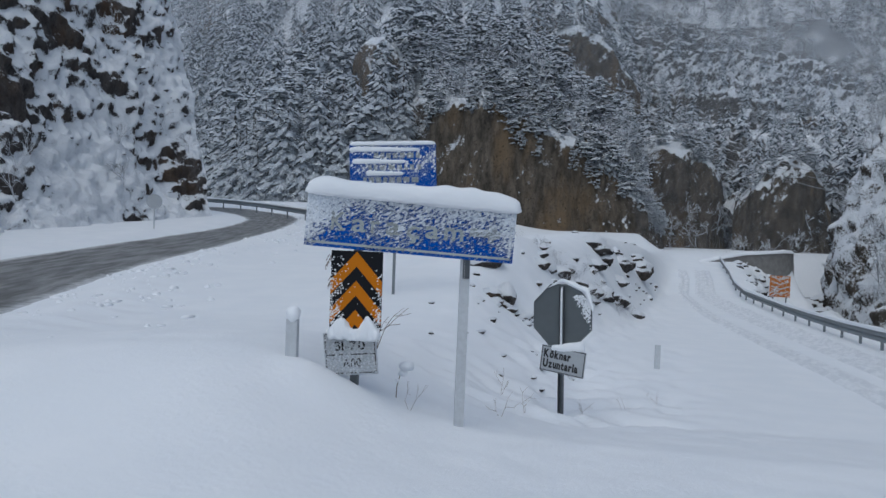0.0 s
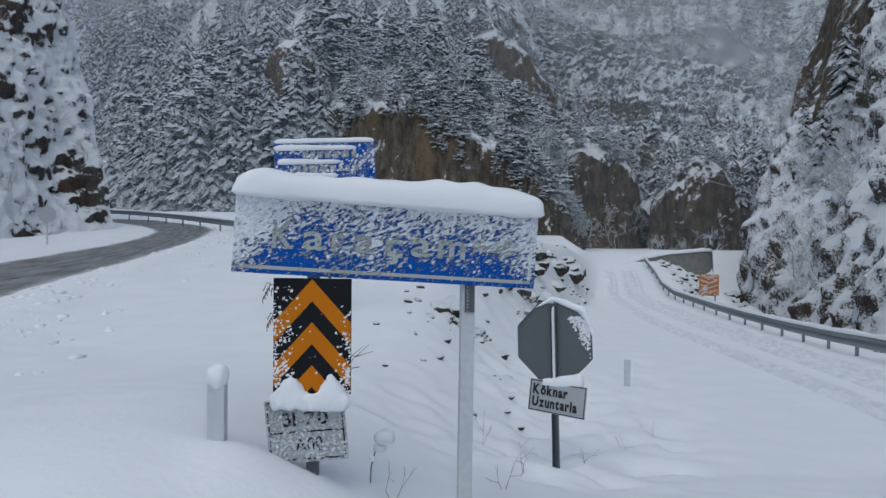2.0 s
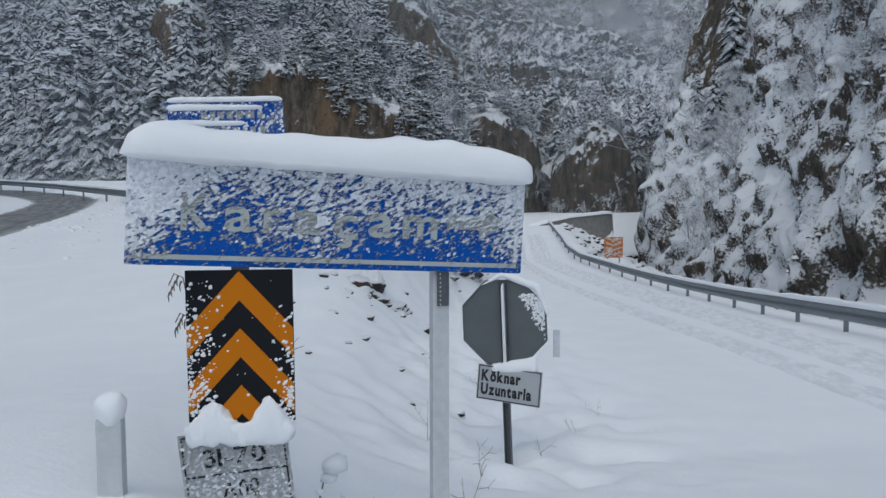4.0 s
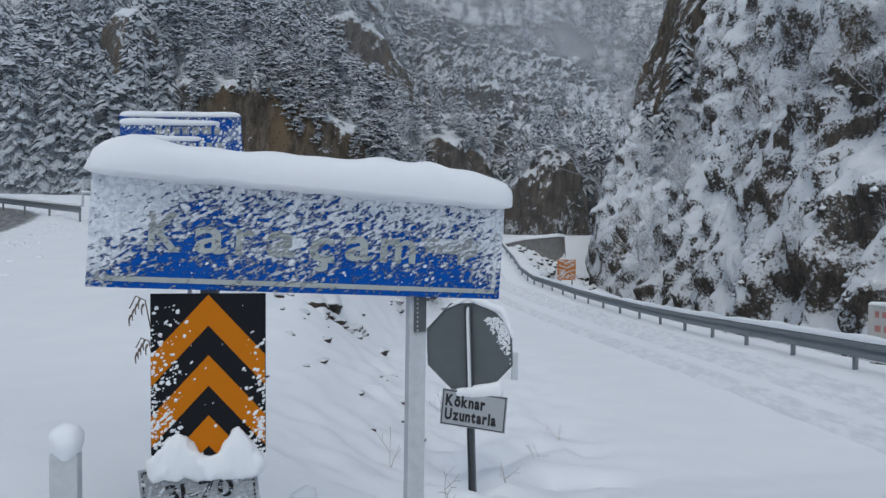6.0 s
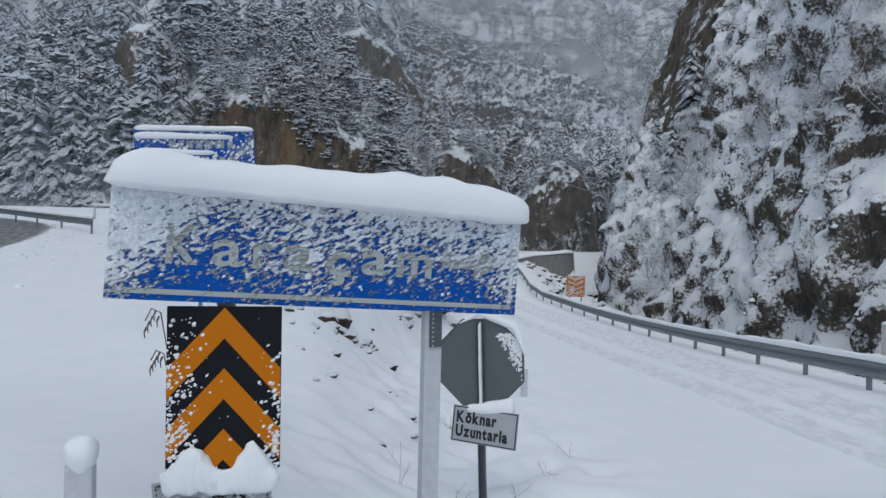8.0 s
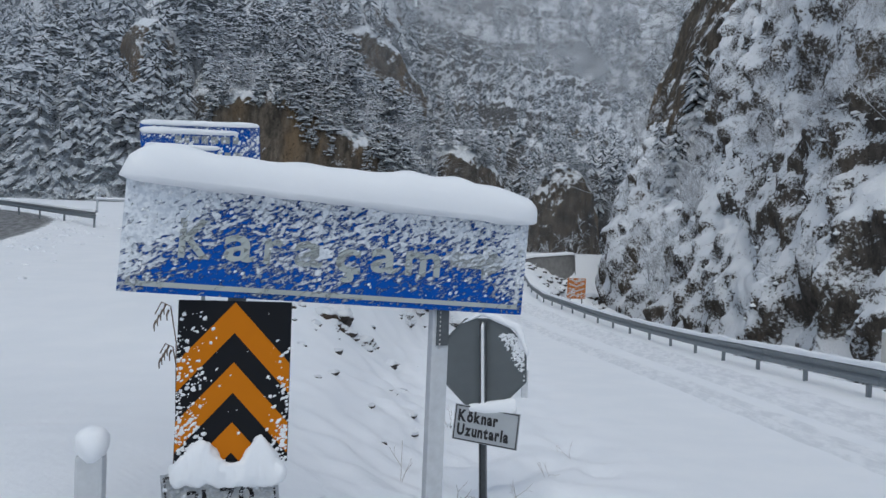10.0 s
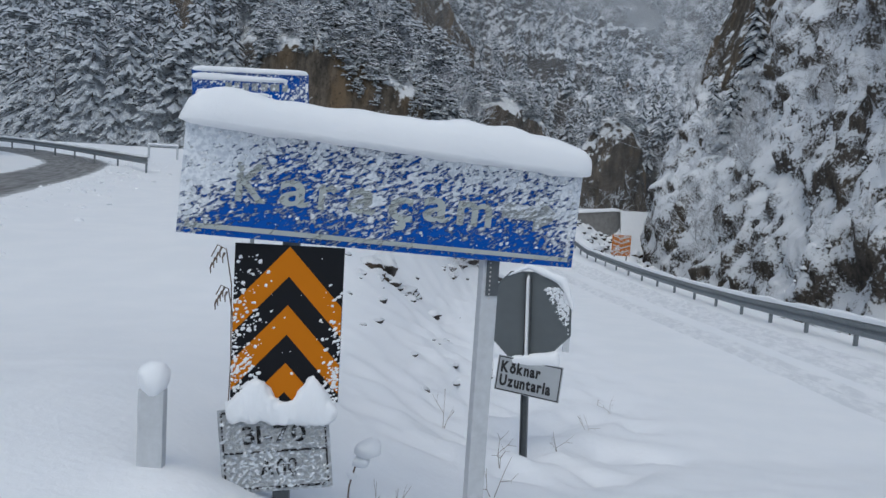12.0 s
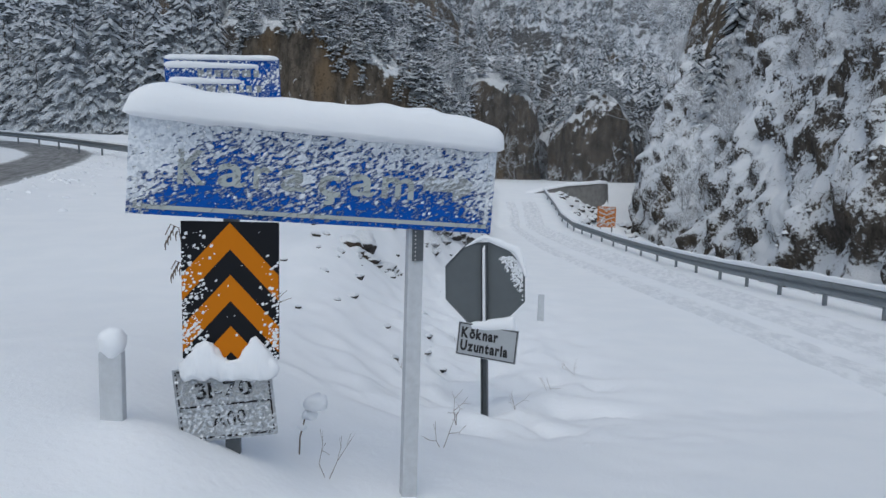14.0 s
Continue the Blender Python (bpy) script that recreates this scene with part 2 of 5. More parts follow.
rail_x = line([-30, 0, 8.4, 11.8, 15.5, 20.8, 27.1, 38.4, 43.4, 50.4, 60], [6.5, 7.9, 8.6, 8.9, 9.4, 9.9, 10.2, 10.6, 11.3, 11.9, 12.4])

ROAD = [(-8.6, -60), (-8.6, -15), (-8.7, 0), (-9.9, 5), (-11.2, 10), (-12.2, 17), (-12.85, 21.4), (-13.6, 25.5), (-15.0, 30.5), (-16.6, 34.8), (-19.3, 39.3), (-23.3, 44), (-30, 49), (-60, 58)]
# half the width of the strip that the plough has cleared
road_half = line([-60, 3, 10, 17, 21, 26, 33, 38, 44, 80], [2.3, 2.0, 1.75, 1.6, 1.35, 1.2, 1.25, 1.6, 1.7, 1.7])


def spline(points, n):
    """A smooth line through points (Catmull-Rom), n steps a piece."""
    p = np.array([points[0], *points, points[-1]], float)
    t = np.linspace(0, 1, n, endpoint=False)[:, None]
    out = [0.5 * (2 * b + (c - a) * t + (2 * a - 5 * b + 4 * c - d) * t * t + (3 * b - a - 3 * c + d) * t ** 3) for a, b, c, d in zip(p, p[1:], p[2:], p[3:])]
    return np.vstack([*out, p[-1:]])


ROAD_LINE = spline(ROAD, 24)


def smooth01(v):
    v = np.clip(v, 0, 1)
    return v * v * (3 - 2 * v)


def road_distance(x, y):
    best = np.full(np.shape(x), 1e9)
    for (ax, ay), (bx, by) in zip(ROAD_LINE[:-1], ROAD_LINE[1:]):
        dx, dy = bx - ax, by - ay
        k = np.clip(((x - ax) * dx + (y - ay) * dy) / (dx * dx + dy * dy + 1e-9), 0, 1)
        best = np.minimum(best, np.hypot(x - ax - k * dx, y - ay - k * dy))
    return best


def bell(x, y, cx, cy, rx, ry):
    return np.exp(-((x - cx) / rx) ** 2 - ((y - cy) / ry) ** 2)


def land(x, y):
    """The height of the snow surface."""
    x, y = np.asarray(x, float), np.asarray(y, float)
    zm, zs = main_z(y), side_z(y)
    t, f = bank_top(y), bank_foot(y)
    z = zm + (zs - zm) * smooth01((x - t) / (f - t))
    z = z + 0.60 * bell(x, y, -1.7, -0.45, np.where(x < -1.7, 3.4, 1.0), np.where(y > -0.45, 3.0, 1.4)) + 0.10 * bell(x, y, -1.0, -0.5, 0.25, 0.25) + 0.08 * bell(x, y, -0.72, -0.3, 0.35, 0.4) + 0.75 * bell(x, y, -0.9, 14.5, 2.2, 4.0) + 0.35 * bell(x, y, 1.5, 24, 2.0, 6.0)
    z = z - 2.2 * smooth01((y - 25) / 25) * smooth01((x + 14) / 14) * (1 - smooth01((x - t) / (f - t)))
    rx = rail_x(y)
    # the river bed, kept back by the retaining wall at the bend
    behind = y - (51.6 + 0.5 * (x - 12.1))
    back = smooth01((0.9 - behind) / 0.8)
    back = back + (smooth01((84 - y) / 6) - back) * smooth01((x - 17.8) / 1.5)
    z = z + (-4.6 - zs) * smooth01((x - rx - 0.9) / 4.0) * back * smooth01((y + 25) / 20) * (0.3 + 0.7 * np.maximum(smooth01((-behind - 0.3) / 5), smooth01((x - 18) / 2)))
    d = road_distance(x, y)
    d = d - road_half(y)
    z = z - 0.16 * (1 - smooth01((d + 0.35) / 0.6)) + 0.10 * np.exp(-((d - 1.2) / 0.55) ** 2)
    return z


def spread(lo, hi, mid, n, tight):
    """Coordinates close together near mid and wide apart far off."""
    a, b = math.asinh((lo - mid) / tight), math.asinh((hi - mid) / tight)
    return mid + tight * np.sinh(np.linspace(a, b, n))


def sheet_faces(nu, nv):
    i = np.arange(nu * nv).reshape(nv, nu)
    return np.stack([i[:-1, :-1], i[:-1, 1:], i[1:, 1:], i[1:, :-1]], -1).reshape(-1, 4)


gx, gy = spread(-900, 900, 0.5, 400, 2.0), spread(-300, 1200, 0.5, 400, 2.0)
X, Y = np.meshgrid(gx, gy)
Z = land(X, Y)
N = np.array([0.008 * noise.noise(Vector((a * 0.6, b * 0.6, 0))) + 0.012 * noise.noise(Vector((a * 4, b * 4, 5))) for a, b in zip(X.ravel(), Y.ravel())]).reshape(X.shape)
D = road_distance(X, Y) - road_half(Y) + 2.8
R = np.array([noise.noise(Vector((a * 2.4, b * 2.4, 9))) for a, b in zip(X.ravel(), Y.ravel())]).reshape(X.shape)
Z = Z + N * np.clip((D - 2.6) / 2, 0, 1) + 0.09 * np.clip(R, 0, 1) * np.exp(-((D - 4.2) / 0.9) ** 2)
# rough snow on the bank below the signs
slope = np.exp(-((X - bank_foot(Y) + 0.3) / 1.3) ** 2) * (Y > 1.5) * (Y < 45)
R2 = np.array([noise.noise(Vector((a * 6.5, b * 6.5, 3))) for a, b in zip(X.ravel(), Y.ravel())]).reshape(X.shape)
Z = Z + 0.15 * slope * R + 0.045 * slope * R2
# trodden footprints beside the stop sign
for k in range(22):
    fx, fy = 1.75 + 0.09 * k + 0.16 * (-1) ** k + rng.normal(0, 0.15), 2.6 + 0.46 * k + rng.normal(0, 0.15)
    Z = Z - rng.uniform(0.04, 0.12) * bell(X, Y, fx, fy, 0.18, 0.2)
ground = new("ground", arrays("ground", np.stack([X, Y, Z], -1).reshape(-1, 3), sheet_faces(len(gx), len(gy)), M_SNOW))
tagged(ground, "smooth fresh snow covering the valley floor and verges", "snow", kind="structure")

# the cleared main road: wet grey slush with darker wheel lines
m, n, l, b = material("road_slush", 0.55, 0.4)
uv = n.new("ShaderNodeUVMap")
sp = n.new("ShaderNodeSeparateXYZ")
l.new(uv.outputs[0], sp.inputs[0])
vw = coords(n, l, (1, 1, 1), kind="World")
st = n.new("ShaderNodeCombineXYZ")
l.new(maths(n, l, 'MULTIPLY', sp.outputs[0], 14), st.inputs[0])
l.new(maths(n, l, 'MULTIPLY', sp.outputs[1], 0.6), st.inputs[1])
streak, clod = noise_tex(n, l, st.outputs[0], 1.0, 5, 0.6), noise_tex(n, l, vw, 5.0, 5, 0.7)
col = mix(n, l, ramp(n, l, streak, 0.3, 0.7), (0.09, 0.088, 0.085), (0.30, 0.30, 0.30))
edge = maths(n, l, 'ABSOLUTE', maths(n, l, 'SUBTRACT', sp.outputs[0], 0.5))
edge = maths(n, l, 'ADD', edge, maths(n, l, 'MULTIPLY', maths(n, l, 'SUBTRACT', clod, 0.5), 0.25))
l.new(mix(n, l, ramp(n, l, edge, 0.36, 0.50), col, (0.62, 0.63, 0.65)), b.inputs["Base Color"])
bump(n, l, b, maths(n, l, 'ADD', streak, clod), 0.6, 0.03)
M_ROAD = m
pts, uvs = [], []
acc = 0.0
for i, (px, py) in enumerate(ROAD_LINE):
    q = ROAD_LINE[min(i + 1, len(ROAD_LINE) - 1)] - ROAD_LINE[max(i - 1, 0)]
    q = q / np.hypot(*q)
    acc += np.hypot(*(ROAD_LINE[i] - ROAD_LINE[max(i - 1, 0)]))
    for k in range(15):
        o = (k / 14 - 0.5) * 2 * (float(road_half(py)) + 0.25)
        x, y = px + q[1] * o, py - q[0] * o
        pts.append((x, y, float(main_z(y)) - 0.035 - (0.02 if k in (3, 4, 10, 11) else 0) + 0.012 * noise.noise(Vector((x, y, 0)))))
        uvs.append((k / 14, acc))
me = arrays("road", pts, sheet_faces(15, len(ROAD_LINE)), M_ROAD)
lay = me.uv_layers.new(name="UVMap")
lay.data.foreach_set("uv", np.array([uvs[lp.vertex_index] for lp in me.loops], np.float32).ravel())
tagged(new("road", me), "wet asphalt road covered in grey slush with wheel lines", "road", kind="structure")


# ---------------------------------------------------------------- mountains
def smooth_rows(grid, n):
    """Interpolates a control grid (rows, cols, 3) to n times as many rows and cols."""
    g = np.array(grid, float)
    g = np.stack([spline(g[:, c], n) for c in range(g.shape[1])], 1)
    return np.stack([spline(g[r], n) for r in range(g.shape[0])], 0)


class Slope:
    """A mountain side lofted through a few contour lines and roughened into rock."""

    def __init__(self, name, grid, nu, nv, mat, amp, size, seed, label, tall=0.45, steps=0.0, calm=9.0, fine=0.0, bare=()):
        g = smooth_rows(grid, 10)
        rv, ru = np.linspace(0, g.shape[0] - 1.001, nv), np.linspace(0, g.shape[1] - 1.001, nu)
        iv, iu = rv.astype(int), ru.astype(int)
        fv, fu = (rv - iv)[:, None, None], (ru - iu)[None, :, None]
        a = g[iv][:, iu] * (1 - fv) * (1 - fu) + g[iv + 1][:, iu] * fv * (1 - fu) + g[iv][:, iu + 1] * (1 - fv) * fu + g[iv + 1][:, iu + 1] * fv * fu
        du, dv = np.gradient(a, axis=1), np.gradient(a, axis=0)
        nrm = np.cross(du, dv)
        nrm /= np.linalg.norm(nrm, axis=2, keepdims=True) + 1e-9
        flat = a.reshape(-1, 3)
        h = np.empty(len(flat))
        for i, (x, y, z) in enumerate(flat):
            p = Vector((x / size, y / size, z / size * tall)) + Vector((seed, 0, 0))
            r = noise.ridged_multi_fractal(p, 0.9, 2.1, 5, 1.0, 2.0) - 1.0
            c = noise.noise(p * 0.35 + Vector((9, 9, 9)))
            h[i] = 0.55 * r + 1.1 * c + fine * noise.noise(p * 4.7) + 0.6 * fine * noise.noise(p * 9.5)
            if steps:
                k = z / (0.5 * size) + 1.3 * c
                h[i] += steps * (k - math.floor(k))
        rim = np.minimum(1, np.minimum(np.linspace(0, 12, nu), np.linspace(12, 0, nu)))[None, :, None]
        self.a = a + nrm * (h.reshape(nv, nu, 1) * amp) * np.where(rim < 1, 0.5 + 0.5 * rim, 1) * np.clip(np.linspace(0.15, calm, nv), 0, 1)[:, None, None]
        self.nu, self.nv, self.nrm = nu, nv, nrm
        self.ob = new(name, arrays(name, self.a.reshape(-1, 3), sheet_faces(nu, nv), mat))
        # wind-swept outcrops (positive) and drifts (negative): x, y, z, radius, amount
        if bare:
            p, sum_ = self.a.reshape(-1, 3), np.zeros(nu * nv)
            for bx, by, bz, br, amount in bare:
                sum_ += amount * np.exp(-(((p - (bx, by, bz)) / br) ** 2).sum(1))
            lay = self.ob.data.attributes.new("bare", 'FLOAT', 'POINT')
            lay.data.foreach_set("value", sum_.astype(np.float32))
        tagged(self.ob, label, "mountain", kind="structure")

    def at(self, u, v):
        i, j = min(self.nv - 1, int(v * (self.nv - 1))), min(self.nu - 1, int(u * (self.nu - 1)))
        return self.a[i, j], self.nrm[i, j]


LEFT_ROCK = [(-23.1, 22.0, 6.4, 2.2, 0.51), (-23.5, 17.0, 7.5, 3.4, 0.54), (-26.0, 22.0, 12.5, 4.0, 0.41), (-25.7, 27.8, 10.9, 1.9, 0.37), (-26.6, 33.2, 14.2, 2.2, 0.44), (-28.5, 36.5, 18.0, 2.6, 0.34),
             (-22.1, 34.3, 4.6, 1.7, 0.54), (-21.0, 33.6, 2.8, 1.0, 0.41), (-21.4, 20.0, 2.4, 0.8, 0.48), (-20.6, 27.0, 1.6, 0.8, 0.48), (-20.6, 28.2, 1.6, 0.6, 0.48), (-24.5, 30.9, 8.9, 1.2, 0.32), (-21.5, 25.0, 3.0, 2.6, -0.5), (-20.5, 15.0, 2.0, 2.2, -0.3)]
GORGE_ROCK = [(18.2, 109, 10.5, 5.5, 0.7), (25, 138, 25, 9, 0.4), (32.1, 98, 8.5, 5.5, 0.8), (43, 136, 23, 6, 0.5), (35.0, 104, 14.5, 3.0, -0.7), (37.5, 112, 16.0, 3.0, -0.6), (31.0, 112, 18.5, 2.5, -0.4)]
RIGHT_ROCK = [(19.9, 28.3, 2.8, 2.0, 0.21), (20.6, 30.0, 4.0, 1.8, 0.18), (23.2, 36.8, 5.6, 2.0, 0.16), (20.0, 23.8, 8.2, 1.6, 0.27), (20.1, 23.9, 5.6, 1.5, 0.27), (18.1, 20.8, 1.3, 1.8, 0.23), (18.6, 24.3, -0.9, 1.2, 0.27),
              (20.9, 45.6, -3.2, 2.0, 0.31), (20.4, 40.0, -4.0, 1.8, 0.27), (19.4, 33.0, -4.2, 1.6, 0.21), (23.8, 55.0, -0.6, 1.6, 0.27), (17.0, 17.5, 8.0, 3.0, 0.18), (16.8, 15.5, 0.5, 2.2, 0.18), (19.5, 30.5, -1.2, 2.6, -0.35), (27.5, 52.5, 11.0, 1.8, 0.18)]

left = Slope("mountain_left", [
    [(-19.2, 33.9, 0.5), (-19.4, 28.0, 0.2), (-18.9, 19.5, -0.3), (-17.3, 13.4, -0.5), (-14.9, 7.4, -0.6), (-14.4, 1.0, -0.8), (-14.2, -15.0, -1.5)],
    [(-20.6, 34.7, 3.4), (-20.9, 29.8, 2.2), (-20.6, 21.6, 1.5), (-19.8, 15.8, 1.3), (-18.6, 9.5, 1.2), (-17.8, 3.0, 1.2), (-17.5, -15, 1.0)],
    [(-23.0, 37.2, 7.8), (-22.6, 31.9, 5.6), (-22.6, 25.2, 4.5), (-22.2, 19.3, 4.0), (-21.9, 12.9, 3.7), (-21.0, 4.9, 3.4), (-21, -15, 3)],
    [(-25.8, 40.3, 12.6), (-25.2, 35.0, 11.3), (-25.0, 29.5, 10.0), (-25.0, 23.4, 9.6), (-25.6, 16.5, 9.0), (-26, 8, 9), (-26, -15, 9)],
    [(-29.9, 44.5, 17.9), (-29.5, 40, 19), (-29.5, 33.9, 19.0), (-29.4, 28, 19), (-30, 20, 19), (-30, 10, 19), (-30, -15, 19)],
    [(-44.0, 56, 33), (-43, 50, 36), (-42, 42, 38), (-41, 34, 38), (-40, 24, 38), (-40, 10, 38), (-40, -15, 38)]],
    300, 220, M_CLIFF_L, 1.15, 3.8, 3.0, "steep snow-covered rock slope above the main road", 0.9, calm=4.0, fine=0.35, bare=LEFT_ROCK)

centre = Slope("mountain_centre", [
    [(-95, 110, 2), (-58.8, 98.9, 2.4), (-41.0, 80.0, 2.5), (-29.6, 74.1, 2.7), (-22.0, 76, 2.7), (-14.5, 78, 1.2), (-6.0, 75, -1), (3.0, 77, -1.5), (10.6, 86, -2)],
    [(-110, 130, 14), (-73.9, 124.8, 17.2), (-54.4, 106.8, 16.0), (-38.9, 97.3, 16.6), (-26.5, 86.5, 16.0), (-16.0, 81.0, 18.5), (-6.4, 76.5, 18.4), (2.7, 78.5, 13.0), (10.9, 90, 9.5)],
    [(-150, 190, 46), (-109.3, 185.2, 48.7), (-79.2, 156.0, 42.7), (-57.4, 143.8, 40.7), (-40.0, 128.6, 37.7), (-23.3, 117.3, 33.5), (-11.6, 109.0, 30.3), (-0.6, 109.7, 23.3), (10.7, 119.3, 19.5)],
    [(-200, 250, 74), (-153.2, 252.2, 84), (-127.9, 243.4, 98), (-94.8, 236.5, 108), (-70.5, 223.9, 110), (-43.1, 210.3, 103), (-21.9, 193.4, 90), (-2.9, 184.7, 76), (14.9, 184.2, 58)],
    [(-230, 320, 90), (-180, 330, 104), (-150, 330, 150), (-110, 320, 160), (-80, 300, 160), (-48, 290, 155), (-22, 280, 145), (0, 270, 135), (22, 270, 120)]],
    300, 210, M_CRAG, 2.2, 14.0, 11.0, "snowy forested mountain side with brown rock crags", 0.4, bare=[(-0.7, 134, 40, 8, 0.7), (4, 128, 34, 5, 0.5), (-26.6, 88, 22, 4, 0.7), (-31, 96, 27, 4, 0.5)])

gorge = Slope("mountain_gorge", [
    [(2, 112, -6), (11.1, 108, -6), (17.3, 103, -6), (24.1, 98, -6), (31.1, 94, -6), (42, 90, -6)],
    [(4, 128, 15), (12.2, 122, 14.2), (18.9, 112, 14.3), (26.0, 106, 12.9), (33.0, 99, 9.5), (44, 93, 7)],
    [(6, 165, 36), (14, 160, 34), (24.5, 152, 31), (34.5, 142, 26), (43.0, 125, 17.5), (58, 115, 16)],
    [(10, 200, 62), (24, 200, 62), (45.5, 215, 55), (60, 200, 48), (80, 195, 40), (100, 180, 40)]],
    240, 190, M_FAR, 3.0, 8.0, 21.0, "grey gorge wall with snowy ledges", 0.5, fine=0.35, steps=0.35, bare=GORGE_ROCK)

far = Slope("mountain_far", [
    [(-40, 230, 20), (40, 225, 25), (75, 215, 25), (120, 200, 25), (180, 170, 20)],
    [(-20, 280, 85), (60, 270, 75), (105, 265, 75), (150, 240, 75), (220, 200, 75)],
    [(0, 400, 190), (110, 385, 185), (165, 365, 185), (220, 330, 185), (300, 280, 185)]],
    160, 120, M_FAR, 5.0, 30.0, 31.0, "far misty mountain side under frosted forest", 0.7)

right = Slope("mountain_right", [
    [(34, 84, -6), (25.6, 68, -6), (21.1, 50.0, -6), (19.0, 34.6, -6), (18.2, 25.8, -6), (16.6, 17.6, -6), (15.5, 9.2, -5.5), (16, -8, -5), (16, -30, -5)],
    [(36, 85, 6), (28.5, 69.6, 6.5), (24.3, 51.9, 2.2), (22.2, 38.4, 2.1), (20.5, 29.0, 1.5), (17.8, 20.0, 1.3), (17.2, 11.9, 1.4), (18, -6, 1.8), (18, -30, 2)],
    [(40, 90, 15), (32.6, 72.3, 15.4), (29.6, 58.2, 10.9), (26.9, 45.0, 9.3), (24.4, 34.8, 7.8), (20.6, 23.2, 6.4), (20.9, 16.0, 6.1), (22, -4, 6), (22, -30, 6)],
    [(46, 96, 25), (36.0, 71.8, 23.9), (32.9, 58.8, 21.7), (31.6, 50.5, 20.0), (29.7, 42.0, 17.2), (21.7, 25.0, 12.0), (26.2, 21.5, 12.7), (28, 0, 12), (28, -30, 12)],
    [(56, 104, 30), (38.3, 74.0, 28.8), (37.3, 63.6, 32.5), (42.9, 63.8, 38), (41.1, 52.9, 37), (36.5, 42.0, 34), (37.2, 33.9, 30), (40, 10, 28), (40, -30, 28)],
    [(80, 120, 44), (62, 100, 50), (58, 90, 60), (58, 76, 64), (58, 62, 64), (56, 50, 62), (56, 40, 60), (58, 15, 58), (58, -30, 58)]],
    380, 250, M_CLIFF_R, 1.7, 6.5, 41.0, "steep rocky mountain side with snow and brushwood", 0.6, fine=0.5, bare=RIGHT_ROCK)


M_FACE = rock_snow("rock_face", (0.045, 0.040, 0.034), (0.165, 0.138, 0.108), (0.19, 0.135, 0.08), 0.30, 0.46, 0.9, 0.8)


def rock_face(name, cols, seed, label, nu=200, nv=110, amp=1.0, size=5.0):
    """A bare buttress: cols are x, y, foot and top heights along it; it leans back a little and rounds off above."""
    rows = []
    for up, back in ((0.0, -0.4), (0.35, 0.0), (0.7, 0.5), (0.94, 1.2), (1.05, 4.0), (1.12, 9.0)):
        rows.append([(x, y + back, zf + up * (zt - zf)) for x, y, zf, zt in cols])
    return Slope(name, rows, nu, nv, M_FACE, amp, size, seed, label, 0.28, fine=0.1)


crag_face = rock_face("crag", [(-18.0, 76.0, -1, 7), (-15.0, 71.5, -1, 15.5), (-11.0, 70.5, -1, 16.0), (-8.1, 69.4, -1, 16.2), (-5.5, 69.8, -1, 14.5), (-2.0, 69.8, -1, 13.0), (2.7, 70.8, -1.5, 10.5), (5.6, 71.2, -2, 8.5), (9.0, 73.5, -2, 4.5), (11.5, 79.0, -2, 1.0)], 61.0, "brown rock crag with clinging snow", 300, 150, 1.1, 4.4)
rock_face("crag", [(29.2, 62.0, 7, 12.5), (30.8, 59.4, 10, 17.5), (33.0, 57.6, 12.5, 24), (35.3, 56.2, 14, 30), (38.0, 54.7, 16, 34)], 83.0, "bare brown rock prow on the steep mountain side", 120, 90, 0.7, 4.0)

second = rock_face("crag", [(9.0, 99.0, -3, 10.0), (11.0, 95.0, -3, 13.0), (14.0, 93.5, -3, 13.8), (17.0, 94.0, -3, 12.6), (19.8, 95.5, -3, 11.0), (22.0, 99.5, -3, 6.0)], 97.0, "brown rock buttress deeper in the valley", 150, 100, 1.2, 4.5)
third = rock_face("crag", [(21.5, 91.0, -6, 5.0), (24.0, 87.5, -6, 8.5), (27.0, 86.0, -6, 10.5), (30.0, 86.8, -6, 10.0), (33.0, 90.0, -6, 7.0)], 113.0, "dark layered rock buttress above the river", 140, 100, 1.3, 4.0)
upper = rock_face("crag", [(31.5, 133.0, 13, 18.5), (35.5, 129.0, 14, 23.0), (39.5, 128.0, 15, 24.5), (43.5, 127.5, 15, 23.5), (47.5, 130.0, 14, 20.0)], 131.0, "brown cliff band over a snowy chute", 120, 80, 1.2, 4.0)
high = rock_face("crag", [(-7.0, 129.0, 26, 33.0), (-3.0, 124.5, 26, 38.0), (2.0, 122.5, 25, 37.5), (7.0, 123.0, 23, 34.0), (12.5, 126.5, 20, 28.0)], 151.0, "brown crag high on the forested mountain side", 120, 80, 1.4, 5.0)
rock_face("crag", [(-29.5, 87.0, 16, 20.5), (-27.0, 84.5, 16, 25.0), (-24.0, 84.0, 16, 25.5), (-21.0, 86.0, 16, 21.5)], 171.0, "small brown crag among the spruces", 90, 70, 0.9, 3.0)


# ---------------------------------------------------------------- vegetation
def blade(root, tip, width, thick):
    """A bough: flat below, humped with snow above."""
    root, tip = np.array(root, float), np.array(tip, float)
    d = tip - root
    side = np.array([-d[1], d[0], 0.0])
    side *= width / (np.linalg.norm(side) + 1e-6)
    mid = root + 0.6 * d
    v = np.array([root, mid + side, mid - side, tip, root + 0.55 * d + (0, 0, thick)])
    return v, np.array([(0, 4, 1), (4, 3, 1), (0, 2, 4), (4, 2, 3), (0, 1, 2), (1, 3, 2)])


def join(pieces):
    vs, fs, k = [], [], 0
    for v, f in pieces:
        vs.append(v)
        fs.append(f + k)
        k += len(v)
    return np.vstack(vs), np.vstack(fs)


